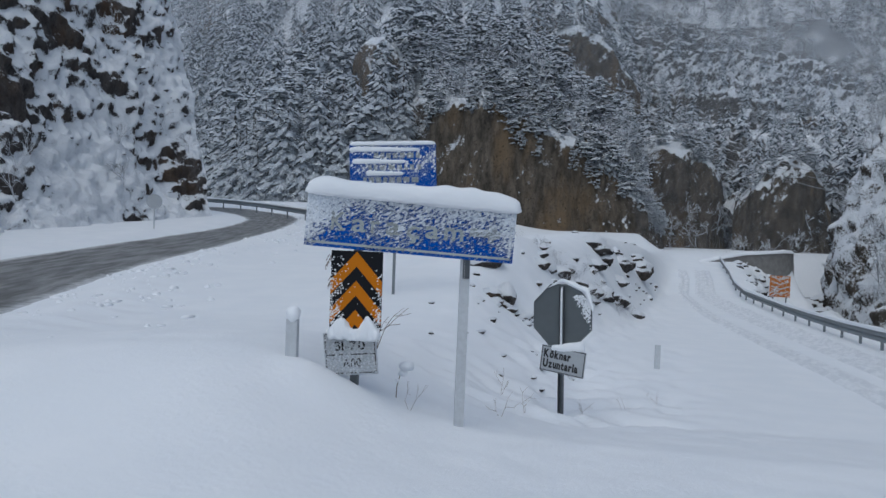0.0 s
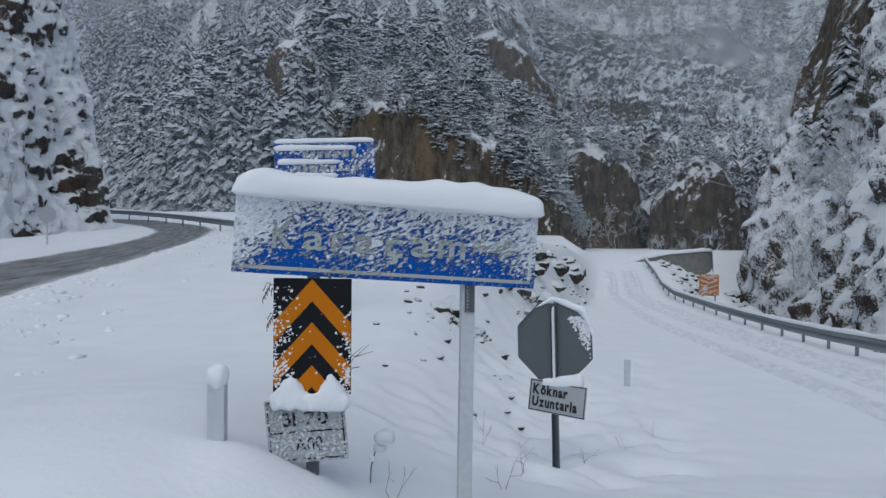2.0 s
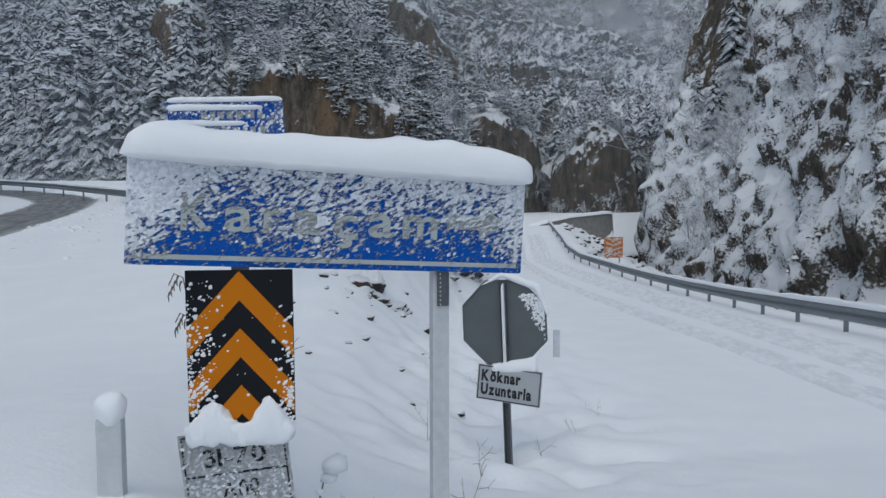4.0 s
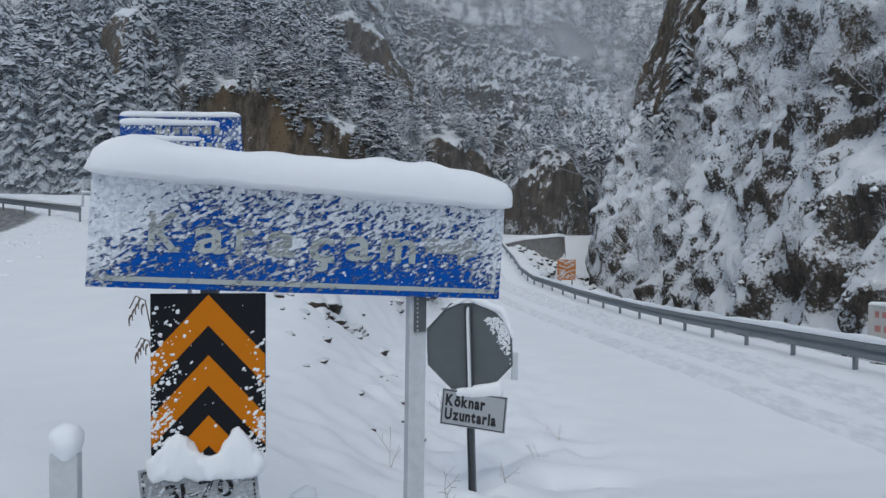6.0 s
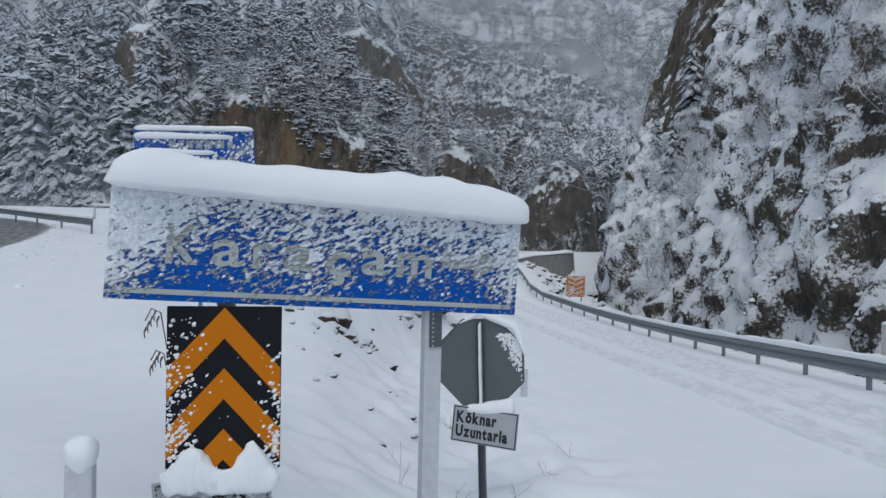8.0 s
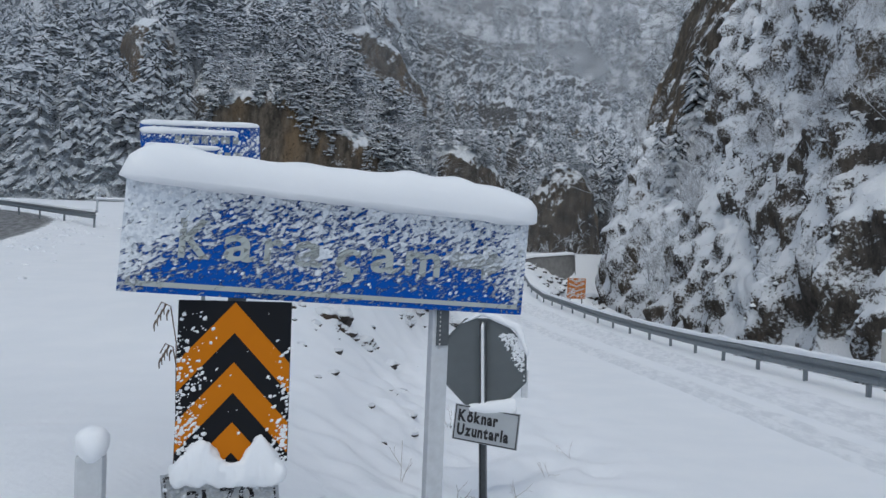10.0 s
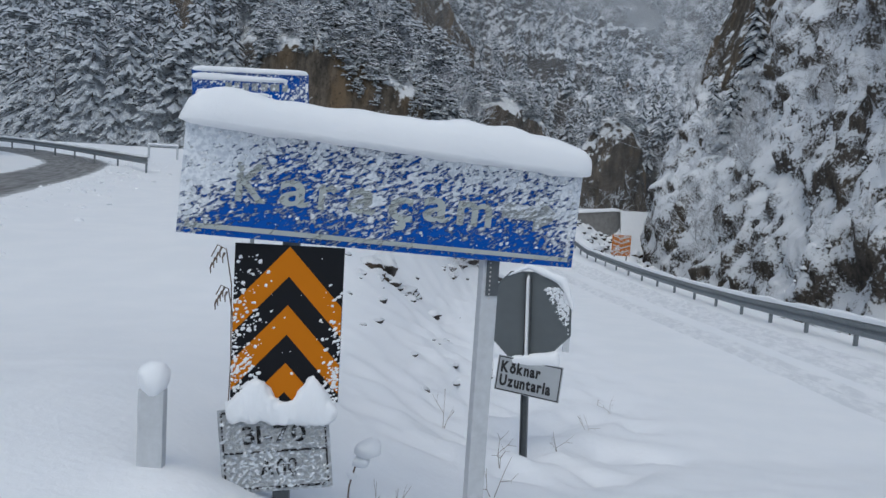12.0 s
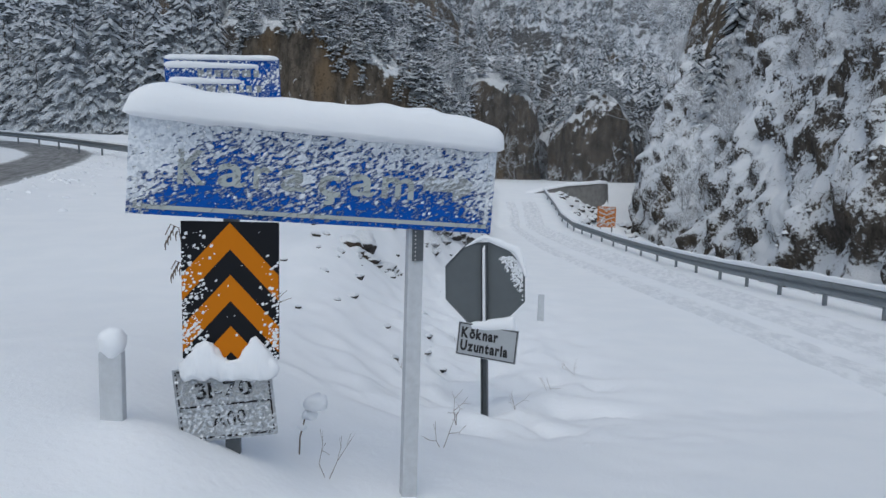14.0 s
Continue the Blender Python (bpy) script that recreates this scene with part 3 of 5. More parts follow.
def conifer(r, whorls, per, fine, slim=0.2):
    """Boughs of a spruce one metre tall."""
    out = []
    for i in range(whorls):
        z = 0.07 + 0.92 * (i / whorls) ** 0.93
        reach = slim * (1 - z) ** 0.75 * r.uniform(0.62, 1.25) + 0.012
        k = per if z < 0.75 else max(3, per - 2)
        off = r.uniform(0, 6.28)
        for j in range(k):
            a = off + math.tau * (j + r.uniform(-0.3, 0.3)) / k
            q = reach * r.uniform(0.65, 1.2)
            c = np.array([math.cos(a), math.sin(a), 0])
            zz = z + r.uniform(-0.055, 0.045)
            root, tip = np.array([0, 0, zz]), c * q + (0, 0, zz - q * r.uniform(0.45, 1.0))
            out.append(blade(root, tip, 0.25 * q, 0.15 * q + 0.006))
            if fine:
                for s in fine:
                    for sg in (-1, 1):
                        b = a + sg * r.uniform(0.6, 1.0)
                        ln = q * (0.52 - 0.3 * s) * r.uniform(0.8, 1.2)
                        p = root + s * (tip - root)
                        out.append(blade(p, p + np.array([math.cos(b) * ln, math.sin(b) * ln, -0.45 * ln]), 0.3 * ln, 0.22 * ln + 0.003))
    out.append(blade((0, 0, 0.93), (0.004, 0.002, 1.0), 0.008, 0.004))
    return join(out)


def pine(r, clumps):
    """An open crown of flat-topped tufts, one metre tall."""
    out = []
    for i in range(clumps):
        z = r.uniform(0.35, 1.0)
        a, q = r.uniform(0, 6.28), r.uniform(0.03, 0.3) * (1.25 - z)
        c = np.array([math.cos(a) * q, math.sin(a) * q, z])
        out.append(blade((0, 0, z - 0.06), c, 0.012, 0.006))
        for j in range(7):
            b, ln = r.uniform(0, 6.28), r.uniform(0.05, 0.11)
            out.append(blade(c, c + np.array([math.cos(b) * ln, math.sin(b) * ln, r.uniform(-0.03, 0.02)]), 0.4 * ln, 0.4 * ln))
    return join(out)


def prong(a, b, ra, rb):
    """A thin three-sided twig."""
    a, b = np.array(a, float), np.array(b, float)
    d = (b - a) / (np.linalg.norm(b - a) + 1e-9)
    s = np.cross(d, (0.3, 0.5, 0.81))
    s /= np.linalg.norm(s) + 1e-9
    u = np.cross(d, s)
    ring = [math.cos(k) * s + math.sin(k) * u for k in (0, 2.094, 4.189)]
    v = np.array([a + ra * q for q in ring] + [b + rb * q for q in ring])
    return v, np.array([(0, 1, 4), (0, 4, 3), (1, 2, 5), (1, 5, 4), (2, 0, 3), (2, 3, 5)])


def brushwood(r, levels=4, kids=3, stems=4, thick=0.016):
    """A leafless frosted bush about one metre tall."""
    out = []

    def grow(p, d, ln, ra, lv):
        q = p + d * ln
        out.append(prong(p, q, ra, ra * 0.7))
        if lv:
            for _ in range(kids):
                nd = d + r.normal(0, 0.5, 3) + np.array([0, 0, 0.08])
                grow(q, nd / np.linalg.norm(nd), ln * r.uniform(0.6, 0.9), ra * 0.72, lv - 1)
    for _ in range(stems):
        d = np.array([r.normal(0, 0.45), r.normal(0, 0.45), 1.0])
        grow(np.zeros(3), d / np.linalg.norm(d), r.uniform(0.22, 0.34), thick, levels)
    return join(out)


ICO_BM = bmesh.new()
bmesh.ops.create_icosphere(ICO_BM, subdivisions=1, radius=1)
ICO_V, ICO_F = np.array([v.co[:] for v in ICO_BM.verts]), np.array([[v.index for v in f.verts] for f in ICO_BM.faces])
ICO_BM.free()


def clump(r):
    """A low lump of scrub or stone."""
    return ICO_V * r.uniform(0.6, 1.3, (len(ICO_V), 1)) * (1, 1, 0.7), ICO_F


def scatter(name, protos, spots, mat, label, category, r, smooth=False):
    """One joined mesh of many plants: spots are rows of x, y, z, size."""
    vs, fs, k = [], [], 0
    for x, y, z, s in spots:
        v, f = protos[int(r.integers(len(protos)))]
        a = r.uniform(0, 6.28)
        c, sn = math.cos(a), math.sin(a)
        w = v * s * np.array([r.uniform(0.85, 1.15), r.uniform(0.85, 1.15), 1])
        vs.append(np.stack([w[:, 0] * c - w[:, 1] * sn + x, w[:, 0] * sn + w[:, 1] * c + y, w[:, 2] + z], 1))
        fs.append(f + k)
        k += len(v)
    ob = new(name, arrays(name, np.vstack(vs), np.vstack(fs), mat, smooth))
    return tagged(ob, label, category, kind="stuff")


def spots_on(slope, count, r, u0, u1, v0, v1, size, sink=0.0, keep=None, even=True):
    out = []
    while len(out) < count:
        u, v = r.uniform(u0, u1), r.uniform(v0, v1)
        p, nn = slope.at(u, v)
        if keep and not keep(u, v, p, nn):
            continue
        s = r.uniform(*size)
        out.append((p[0], p[1], p[2] - sink * s, s))
    return out


rt = np.random.default_rng(11)
FINE = [conifer(rt, 15, 8, (0.35, 0.6, 0.85), sl) for sl in (0.19, 0.22, 0.25)]
MID = [conifer(rt, 15, 6, (0.6,), sl) for sl in (0.18, 0.22, 0.26, 0.2, 0.23)]
LOW = [conifer(rt, 10, 5, (), sl) for sl in (0.2, 0.24, 0.22)]
LOW = [(v, f[np.arange(len(f)) % 6 < 4]) for v, f in LOW]
PINE = [pine(rt, 26) for _ in range(3)]
BRUSH = [brushwood(rt, 4, 3, 4, 0.008) for _ in range(4)]
FAR_BRUSH = [brushwood(rt, 3, 3, 3, 0.015) for _ in range(4)]
SMALL_BRUSH = [brushwood(rt, 3, 3, 4, 0.010) for _ in range(3)]
LUMPS = [clump(rt) for _ in range(8)]

# spruces that stand out singly
fine_mesh = [arrays("crown", v, f, M_NEEDLE, False) for v, f in FINE]
bm = bmesh.new()
tube(bm, [(0, 0, -0.06), (0.002, 0, 0.4), (0, 0, 0.96)], 0.018, 7, 0.003)
trunk_mesh = bpy.data.meshes.new("trunk")
bm.to_mesh(trunk_mesh)
bm.free()
trunk_mesh.materials.append(M_BARK)


def spruce(x, y, z, height, kind, turn, label, group):
    ob = thing("spruce", pose(x, y, z, 0, 0, turn) @ Matrix.Scale(height, 4), label, "conifer", group)
    for name, data in (("trunk", trunk_mesh), ("crown", fine_mesh[kind])):
        child = new(name, data)
        child.parent = ob
    return ob


near_label = "tall spruce with snow-laden drooping boughs at the forest foot"
for k, (x, y, z, s) in enumerate(spots_on(centre, 58, rt, 0.22, 0.58, 0.01, 0.17, (9.5, 14.5), 0.03)):
    spruce(x, y, z - 0.4, s, k % 3, rt.uniform(0, 360), near_label, "spruces at the forest foot")
for k, (x, y, z, s) in enumerate([(27.6, 56.4, 5.6, 7.2), (28.9, 57.0, 6.6, 5.0), (31.8, 58.6, 12.4, 7.6), (33.0, 60.5, 15.5, 4.5), (30.0, 62.5, 8.0, 5.0)]):
    p = right.a.reshape(-1, 3)
    x, y, z = p[np.argmin(np.linalg.norm(p - (x, y, z + 0.5), axis=1))]
    spruce(x - 0.4, y - 0.4, z - 0.5, s, k % 3, 70 * k, "snow-laden spruce growing on the rocky mountain side", "spruces on the rocks")

# snow-laden pines and bushes on the crag
scatter("pine_wood", PINE, spots_on(crag_face, 120, rt, 0.08, 0.98, 0.52, 0.95, (2.5, 5.5), 0.3), M_NEEDLE, "snow-laden pines leaning over the edge of the crag", "forest", rt)
scatter("pine_wood", PINE, spots_on(crag_face, 48, rt, 0.40, 0.97, 0.42, 0.74, (1.8, 4.0), 0.5), M_NEEDLE, "stunted snowy pines growing out of the crag", "forest", rt)
scatter("brushwood", FAR_BRUSH, spots_on(crag_face, 60, rt, 0.05, 0.97, 0.6, 0.99, (2.0, 4.0), 0.1), M_TWIG, "frosted bushes on top of the crag", "brushwood", rt)

for ledge, count in ((second, 34), (third, 22), (upper, 20), (high, 30)):
    scatter("pine_wood", PINE, spots_on(ledge, count, rt, 0.03, 0.97, 0.60, 0.90, (2.2, 4.6), 0.25), M_NEEDLE, "snowy pines on the ledges of a buttress", "forest", rt)

for ledge in (second, third):
    scatter("brushwood", FAR_BRUSH, spots_on(ledge, 26, rt, 0.02, 0.98, 0.08, 0.34, (1.8, 4.0), 0.1), M_TWIG, "frosted trees at the foot of a buttress", "brushwood", rt)

# forest
PROW = [(31.5, 58.8, z, 5.0, 1) for z in (12, 17, 22, 27)] + [(35.0, 56.5, z, 4.0, 1) for z in (20, 25, 30)]


def clear_of(rocks, k=0.75):
    """Keeps plants off the bare rock."""
    spots = np.array([q[:4] for q in rocks])
    return lambda u, v, p, nn: bool((np.linalg.norm(spots[:, :3] - p, axis=1) > k * spots[:, 3]).all())


bare = clear_of(RIGHT_ROCK + PROW)
crag = lambda u, v: u > 0.54 and v < 0.28
gap = lambda u, v, p, nn: not crag(u, v)
woods = spots_on(centre, 640, rt, 0.05, 0.62, 0.03, 0.74, (5.5, 15.0), 0.03, gap)
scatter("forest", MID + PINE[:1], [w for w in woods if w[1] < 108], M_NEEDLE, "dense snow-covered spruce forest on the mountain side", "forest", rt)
scatter("forest", LOW, [w for w in woods if w[1] >= 108], M_FROST_HAZE, "haze-tinted frosted spruce forest high on the mountain side", "forest", rt)
top = spots_on(centre, 170, rt, 0.56, 0.99, 0.255, 0.50, (4.0, 8.0), 0.06)
scatter("pine_wood", PINE + MID[:2], top, M_NEEDLE, "snow-laden pines crowning the rock crag", "forest", rt)
scatter("forest", LOW, spots_on(centre, 330, rt, 0.56, 1.0, 0.45, 0.78, (6.0, 10.0), 0.05), M_FROST_HAZE, "haze-tinted frosted trees above the crag", "forest", rt)
scatter("pine_wood", PINE, spots_on(centre, 34, rt, 0.60, 0.99, 0.05, 0.25, (1.6, 4.2), 0.12), M_NEEDLE, "small snowy pines clinging to the rock crag", "forest", rt)
scatter("brushwood", FAR_BRUSH, spots_on(centre, 150, rt, 0.40, 0.99, 0.24, 0.55, (3.0, 6.5), 0.05), M_TWIG, "leafless trees white with hoarfrost", "brushwood", rt)
scatter("brushwood", SMALL_BRUSH, spots_on(centre, 80, rt, 0.2, 0.95, 0.0, 0.08, (2.0, 4.0), 0.05), M_TWIG, "frosted bushes at the forest foot", "brushwood", rt)
scatter("forest", LOW, spots_on(gorge, 380, rt, 0.02, 0.98, 0.22, 0.98, (3.0, 7.5), 0.05, clear_of(GORGE_ROCK, 0.8)), M_FROST_HAZE, "haze-tinted frosted trees over the gorge", "forest", rt)
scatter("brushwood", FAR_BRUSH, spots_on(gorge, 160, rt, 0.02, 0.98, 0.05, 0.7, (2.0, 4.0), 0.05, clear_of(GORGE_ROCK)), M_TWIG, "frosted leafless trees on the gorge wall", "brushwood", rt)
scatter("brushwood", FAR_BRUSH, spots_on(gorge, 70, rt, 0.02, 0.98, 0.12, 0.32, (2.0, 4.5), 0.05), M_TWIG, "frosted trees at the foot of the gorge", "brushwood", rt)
scatter("forest", LOW, spots_on(far, 850, rt, 0.02, 0.98, 0.02, 0.95, (8.0, 14.0), 0.03), M_FROST_HAZE, "far haze-tinted frosted forest fading into cloud", "forest", rt)
scatter("brushwood", BRUSH, spots_on(right, 130, rt, 0.2, 0.68, 0.36, 0.85, (1.3, 2.6), 0.08, bare), M_TWIG, "leafless bushes white with hoarfrost on the rocks", "brushwood", rt)
scatter("brushwood", BRUSH, spots_on(right, 36, rt, 0.10, 0.34, 0.08, 0.40, (2.0, 4.5), 0.08), M_TWIG, "frosted trees at the river's edge", "brushwood", rt)
scatter("brushwood", SMALL_BRUSH, spots_on(right, 260, rt, 0.15, 0.8, 0.12, 0.85, (0.7, 1.6), 0.08, bare), M_TWIG, "frosted scrub on the rocks", "brushwood", rt)
scatter("scrub", LUMPS, spots_on(right, 1500, rt, 0.12, 0.85, 0.12, 0.80, (0.05, 0.2), 0.5, bare), M_SCRUB, "low evergreen scrub weighed down with snow", "scrub", rt, True)
scatter("scrub", LUMPS, spots_on(left, 140, rt, 0.02, 0.75, 0.2, 0.95, (0.05, 0.2), 0.4, clear_of(LEFT_ROCK, 1.0)), M_SCRUB, "snow-capped stones and scrub on the slope", "scrub", rt, True)
scatter("scrub", LUMPS, spots_on(centre, 260, rt, 0.5, 1.0, 0.26, 0.45, (0.2, 0.7), 0.45), M_SCRUB, "snow-capped scrub on the crag", "scrub", rt, True)
scatter("brushwood", SMALL_BRUSH, spots_on(left, 16, rt, 0.05, 0.7, 0.25, 0.95, (0.8, 2.2), 0.08), M_TWIG, "frosted bushes on the slope", "brushwood", rt)


# ---------------------------------------------------------------- signs
M_BLUE = plastered("blue_sign_face", (0.004, 0.075, 0.37), 0.455, 0.555, rise=(1.42, 0.55, 0.0, 0.35), grain=(33, 33, 76))
M_BLUE_FAR = plastered("blue_sign_face_far", (0.004, 0.075, 0.37), 0.52, 0.66)
M_LETTER_FAR = plastered("reflective_letter_far", (0.34, 0.36, 0.355), 0.50, 0.64)
M_LETTER = plastered("reflective_letter", (0.40, 0.43, 0.42), 0.52, 0.66, rise=(1.42, 0.45, 0.0, 0.35), grain=(33, 33, 76))
M_ARROW = plastered("reflective_arrow", (0.36, 0.39, 0.38), 0.36, 0.56, rise=(1.42, 0.45, 0.0, 0.35), grain=(33, 33, 76))
M_BLACK = plastered("black_sign_face", (0.008, 0.009, 0.012), 0.73, 0.78)
M_AMBER = plastered("amber_sign_face", (0.50, 0.155, 0.0), 0.75, 0.80)
M_WHITE = plastered("white_sign_face", (0.60, 0.62, 0.63), 0.36, 0.58)
M_INK = plastered("black_print", (0.012, 0.012, 0.013), 0.475, 0.56)
M_INK_CLEAN = plain("black_print_clean", (0.014, 0.014, 0.016), 0.5)
M_PLATE = plain("grey_white_plate", (0.38, 0.40, 0.42), 0.45, 0, 0.12, 9)
M_STEEL = plain("galvanised_steel", (0.22, 0.24, 0.255), 0.5, 0.6, 0.25, 40)
M_DARK_STEEL = plain("weathered_steel", (0.10, 0.11, 0.12), 0.5, 0.4, 0.3, 40)
M_BACK = plain("bare_sign_back", (0.115, 0.128, 0.135), 0.45, 0.25, 0.18, 5)
M_RIMED = plain("rimed_post", (0.50, 0.52, 0.545), 0.8, 0, 0.22, 22)
M_CONCRETE = plain("concrete", (0.22, 0.215, 0.21), 0.9, 0, 0.4, 3)
M_ORANGE = plastered("orange_board", (0.45, 0.15, 0.03), 0.52, 0.62, grain=(9, 9, 14))
M_PALE = plain("pale_board", (0.50, 0.49, 0.47), 0.6)
M_RED = plain("red_print", (0.42, 0.20, 0.18), 0.6)


def shifted(bm, m):
    bmesh.ops.transform(bm, matrix=m, verts=bm.verts)
    return bm


def flecks(r, x0, x1, z0, z1, y, count, size, weight=None):
    """Small clots of snow stuck to a face that looks along -y."""
    vs, fs, k = [], [], 0
    while len(vs) < count:
        x, z = r.uniform(x0, x1), r.uniform(z0, z1)
        if weight and r.random() > weight((x - x0) / (x1 - x0), (z - z0) / (z1 - z0)):
            continue
        s = r.uniform(0.3, 1.0) ** 1.5 * size
        v = ICO_V * r.uniform(0.7, 1.25, (12, 1)) * (s * r.uniform(0.8, 1.5), s * 0.4, s * r.uniform(0.6, 1.0))
        t = r.uniform(0.3, 0.8)
        w = np.stack([v[:, 0] * math.cos(t) - v[:, 2] * math.sin(t) + x, v[:, 1] + y, v[:, 0] * math.sin(t) + v[:, 2] * math.cos(t) + z], 1)
        w[:, 0], w[:, 2] = np.clip(w[:, 0], x0, x1), np.clip(w[:, 2], z0, z1)
        vs.append(w)
        fs.append(ICO_F + k)
        k += 12
    return np.vstack(vs), np.vstack(fs)


def clots(name, r, parent, m, *args, **kw):
    v, f = flecks(r, *args, **kw)
    me = arrays(name, v, f, M_CAP, True)
    me.transform(m)
    ob = new(name, me)
    ob.parent = parent
    return tagged(ob, "clots of wind-driven snow", kind="stuff")


def place_words(text, size, width, x, z, y, mat, parent, m, bold=0.03, name="letter"):
    """Words set letter by letter to a width and centred at x, z on a face."""
    made = [lettering(ch, size, bold=bold) for ch in text]
    base = lettering("n", size, bold=bold)
    foot = min(v.co.z for v in base.verts)
    base.free()
    spans = [(min(v.co.x for v in bm.verts), max(v.co.x for v in bm.verts)) for bm in made]
    gap = 0.075 * size
    k = width / (sum(b_ - a for a, b_ in spans) + gap * (len(made) - 1))
    at = -width / 2
    for bm, (a, b_) in zip(made, spans):
        shifted(bm, m @ Matrix.Translation((x + at, y, z)) @ Matrix.Diagonal((k, 1, 1, 1)) @ Matrix.Translation((-a, 0, 0)))
        part(name, bm, mat, parent)
        at += k * (b_ - a + gap)


rs = np.random.default_rng(5)
I4 = Matrix.Identity(4)

# the blue village sign; its panel hangs a little askew
sign = thing("direction_sign", pose(0, 0, 0, 0, 0, 15.1), "blue village direction sign plastered with driven snow on steel posts", "road sign")
W, H = 1.541, 0.41
tilt = Matrix.Translation((-1.176, -0.075, 1.275)) @ Matrix.Rotation(radians(3.45), 4, 'Y')
part("panel", shifted(box(0, W, 0, 0.022, 0, H, 0.004), tilt), M_BLUE, sign, "blue panel under patches of driven snow")
bm = bmesh.new()
box(0.025, W - 0.025, -0.003, 0.001, 0.022, 0.040, 0, bm)
part("border", shifted(bm, tilt), M_LETTER, sign, "pale reflective border line")
bm = bmesh.new()
for a in ((0.025, W - 0.025, H - 0.04, H - 0.022), (0.022, 0.040, 0.041, H - 0.041), (W - 0.04, W - 0.022, 0.041, H - 0.041)):
    box(a[0], a[1], -0.003, 0.001, a[2], a[3], 0, bm)
part("border", shifted(bm, tilt), M_ARROW, sign, "pale border line buried in snow")
for i, (ch, x, w) in enumerate((("K", 0.235, 0.105), ("a", 0.385, 0.105), ("r", 0.505, 0.065), ("a", 0.635, 0.105), ("ç", 0.785, 0.095), ("a", 0.925, 0.105), ("m", 1.085, 0.145))):
    bm = lettering(ch, 0.19)
    lo, hi = min(v.co.x for v in bm.verts), max(v.co.x for v in bm.verts)
    zlo = min(v.co.z for v in bm.verts)
    base = 0.128 - (0.045 if ch == "ç" else 0)
    part("letter", shifted(bm, tilt @ Matrix.Translation((x, -0.002, base)) @ Matrix.Diagonal((w / (hi - lo), 1, 1.0, 1)) @ Matrix.Translation((-(lo + hi) / 2, 0, -zlo))), M_LETTER, sign, "grey reflective letter half hidden by snow")
part("arrow", shifted(prism([(1.20, 0.175), (1.34, 0.175), (1.34, 0.13), (1.46, 0.205), (1.34, 0.28), (1.34, 0.235), (1.20, 0.235)], -0.003, 0.001), tilt), M_ARROW, sign, "pale arrow almost buried in snow")
clots("snow_crust", rs, sign, tilt, 0.01, W - 0.01, 0.05, H - 0.01, -0.002, 420, 0.009, weight=lambda u, v: 0.05 + 0.8 * v ** 3 + 0.12 * (u > 0.78) + 0.12 * (u < 0.08))
post_top = 1.46
part("post", shifted(box(-0.036, 0.036, -0.025, 0.025, -0.3, post_top, 0.006), Matrix.Translation((0.008, -0.02, 0)) @ Matrix.Rotation(radians(0.4), 4, 'Y')), M_RIMED, sign, "steel post coated with rime")
bm = bmesh.new()
box(-0.004, 0.047, -0.055, -0.046, 1.06, 1.25, 0.002, bm)
part("bracket", bm, M_DARK_STEEL, sign, "dark slotted bracket")
bm = bmesh.new()
for k in range(12):
    box(0.006, 0.011, -0.0575, -0.0545, 1.045 + 0.018 * k, 1.052 + 0.018 * k, 0, bm)
part("slot", bm, M_PALE, sign)
cap = part("snow_cap", snow_bank(W + 0.06, 0.085, 0.112, 3, 60, 16, line([0, 0.06, 0.3, 0.36, 0.5, 0.7, 0.78, 0.9, 1], [0.96, 1.0, 0.98, 1.08, 1.08, 1.2, 1.32, 1.18, 1.04])), M_CAP, None, "", True)
cap.matrix_world = sign.matrix_world @ tilt @ Matrix.Translation((W / 2 + 0.005, 0.005, H - 0.02))
tagged(cap, "thick rounded snow lying along the village sign", "snow")

# chevron board with the section plate below it
chev = thing("chevron_sign", pose(-0.74, -0.27, 0.2), "black and amber chevron board with a white section plate, snow clinging", "road sign")
CW, CT, CB = 0.1955, 1.041, 0.47
part("panel", box(-CW, CW, -0.012, 0.0, CB, CT, 0.003), M_BLACK, chev, "black board flecked with snow")
for k in range(3):
    a = CT - 0.004 - 0.213 * k
    z1, z2 = a - 0.213, a - 0.321
    if k == 2:
        shape = [(0, a), (0.125, CB + 0.003), (0.028, CB + 0.003), (0, a - 0.108), (-0.028, CB + 0.003), (-0.125, CB + 0.003)]
    else:
        shape = [(0, a), (CW - 0.002, z1), (CW - 0.002, z2), (0, a - 0.108), (-CW + 0.002, z2), (-CW + 0.002, z1)]
    part("chevron", prism(shape, -0.0145, -0.0115), M_AMBER, chev, "amber reflective chevron")
clots("snow_crust", rs, chev, I4, -CW, CW, CB, CT - 0.02, -0.015, 420, 0.0095, weight=lambda u, v: min(1, (0.9 * max(0, 1 - 3.2 * u) * (0.12 + 1.0 * (1 - v)) + 0.8 * max(0, 4.5 * u - 3.5) * max(0, 0.85 - v)) * (0.25 + 1.5 * max(0, noise.noise(Vector((u * 7, v * 9, 2.0))) + 0.1)) + 0.004))
plate_m = Matrix.Translation((-0.005, -0.02, 0.135)) @ Matrix.Rotation(radians(-6.0), 4, 'Y')
plate = part("plate", shifted(box(-0.2, 0.2, -0.01, 0, 0.0, 0.315, 0.003), plate_m), M_WHITE, chev, "white section plate with broken black border, rimed over")
bm = bmesh.new()
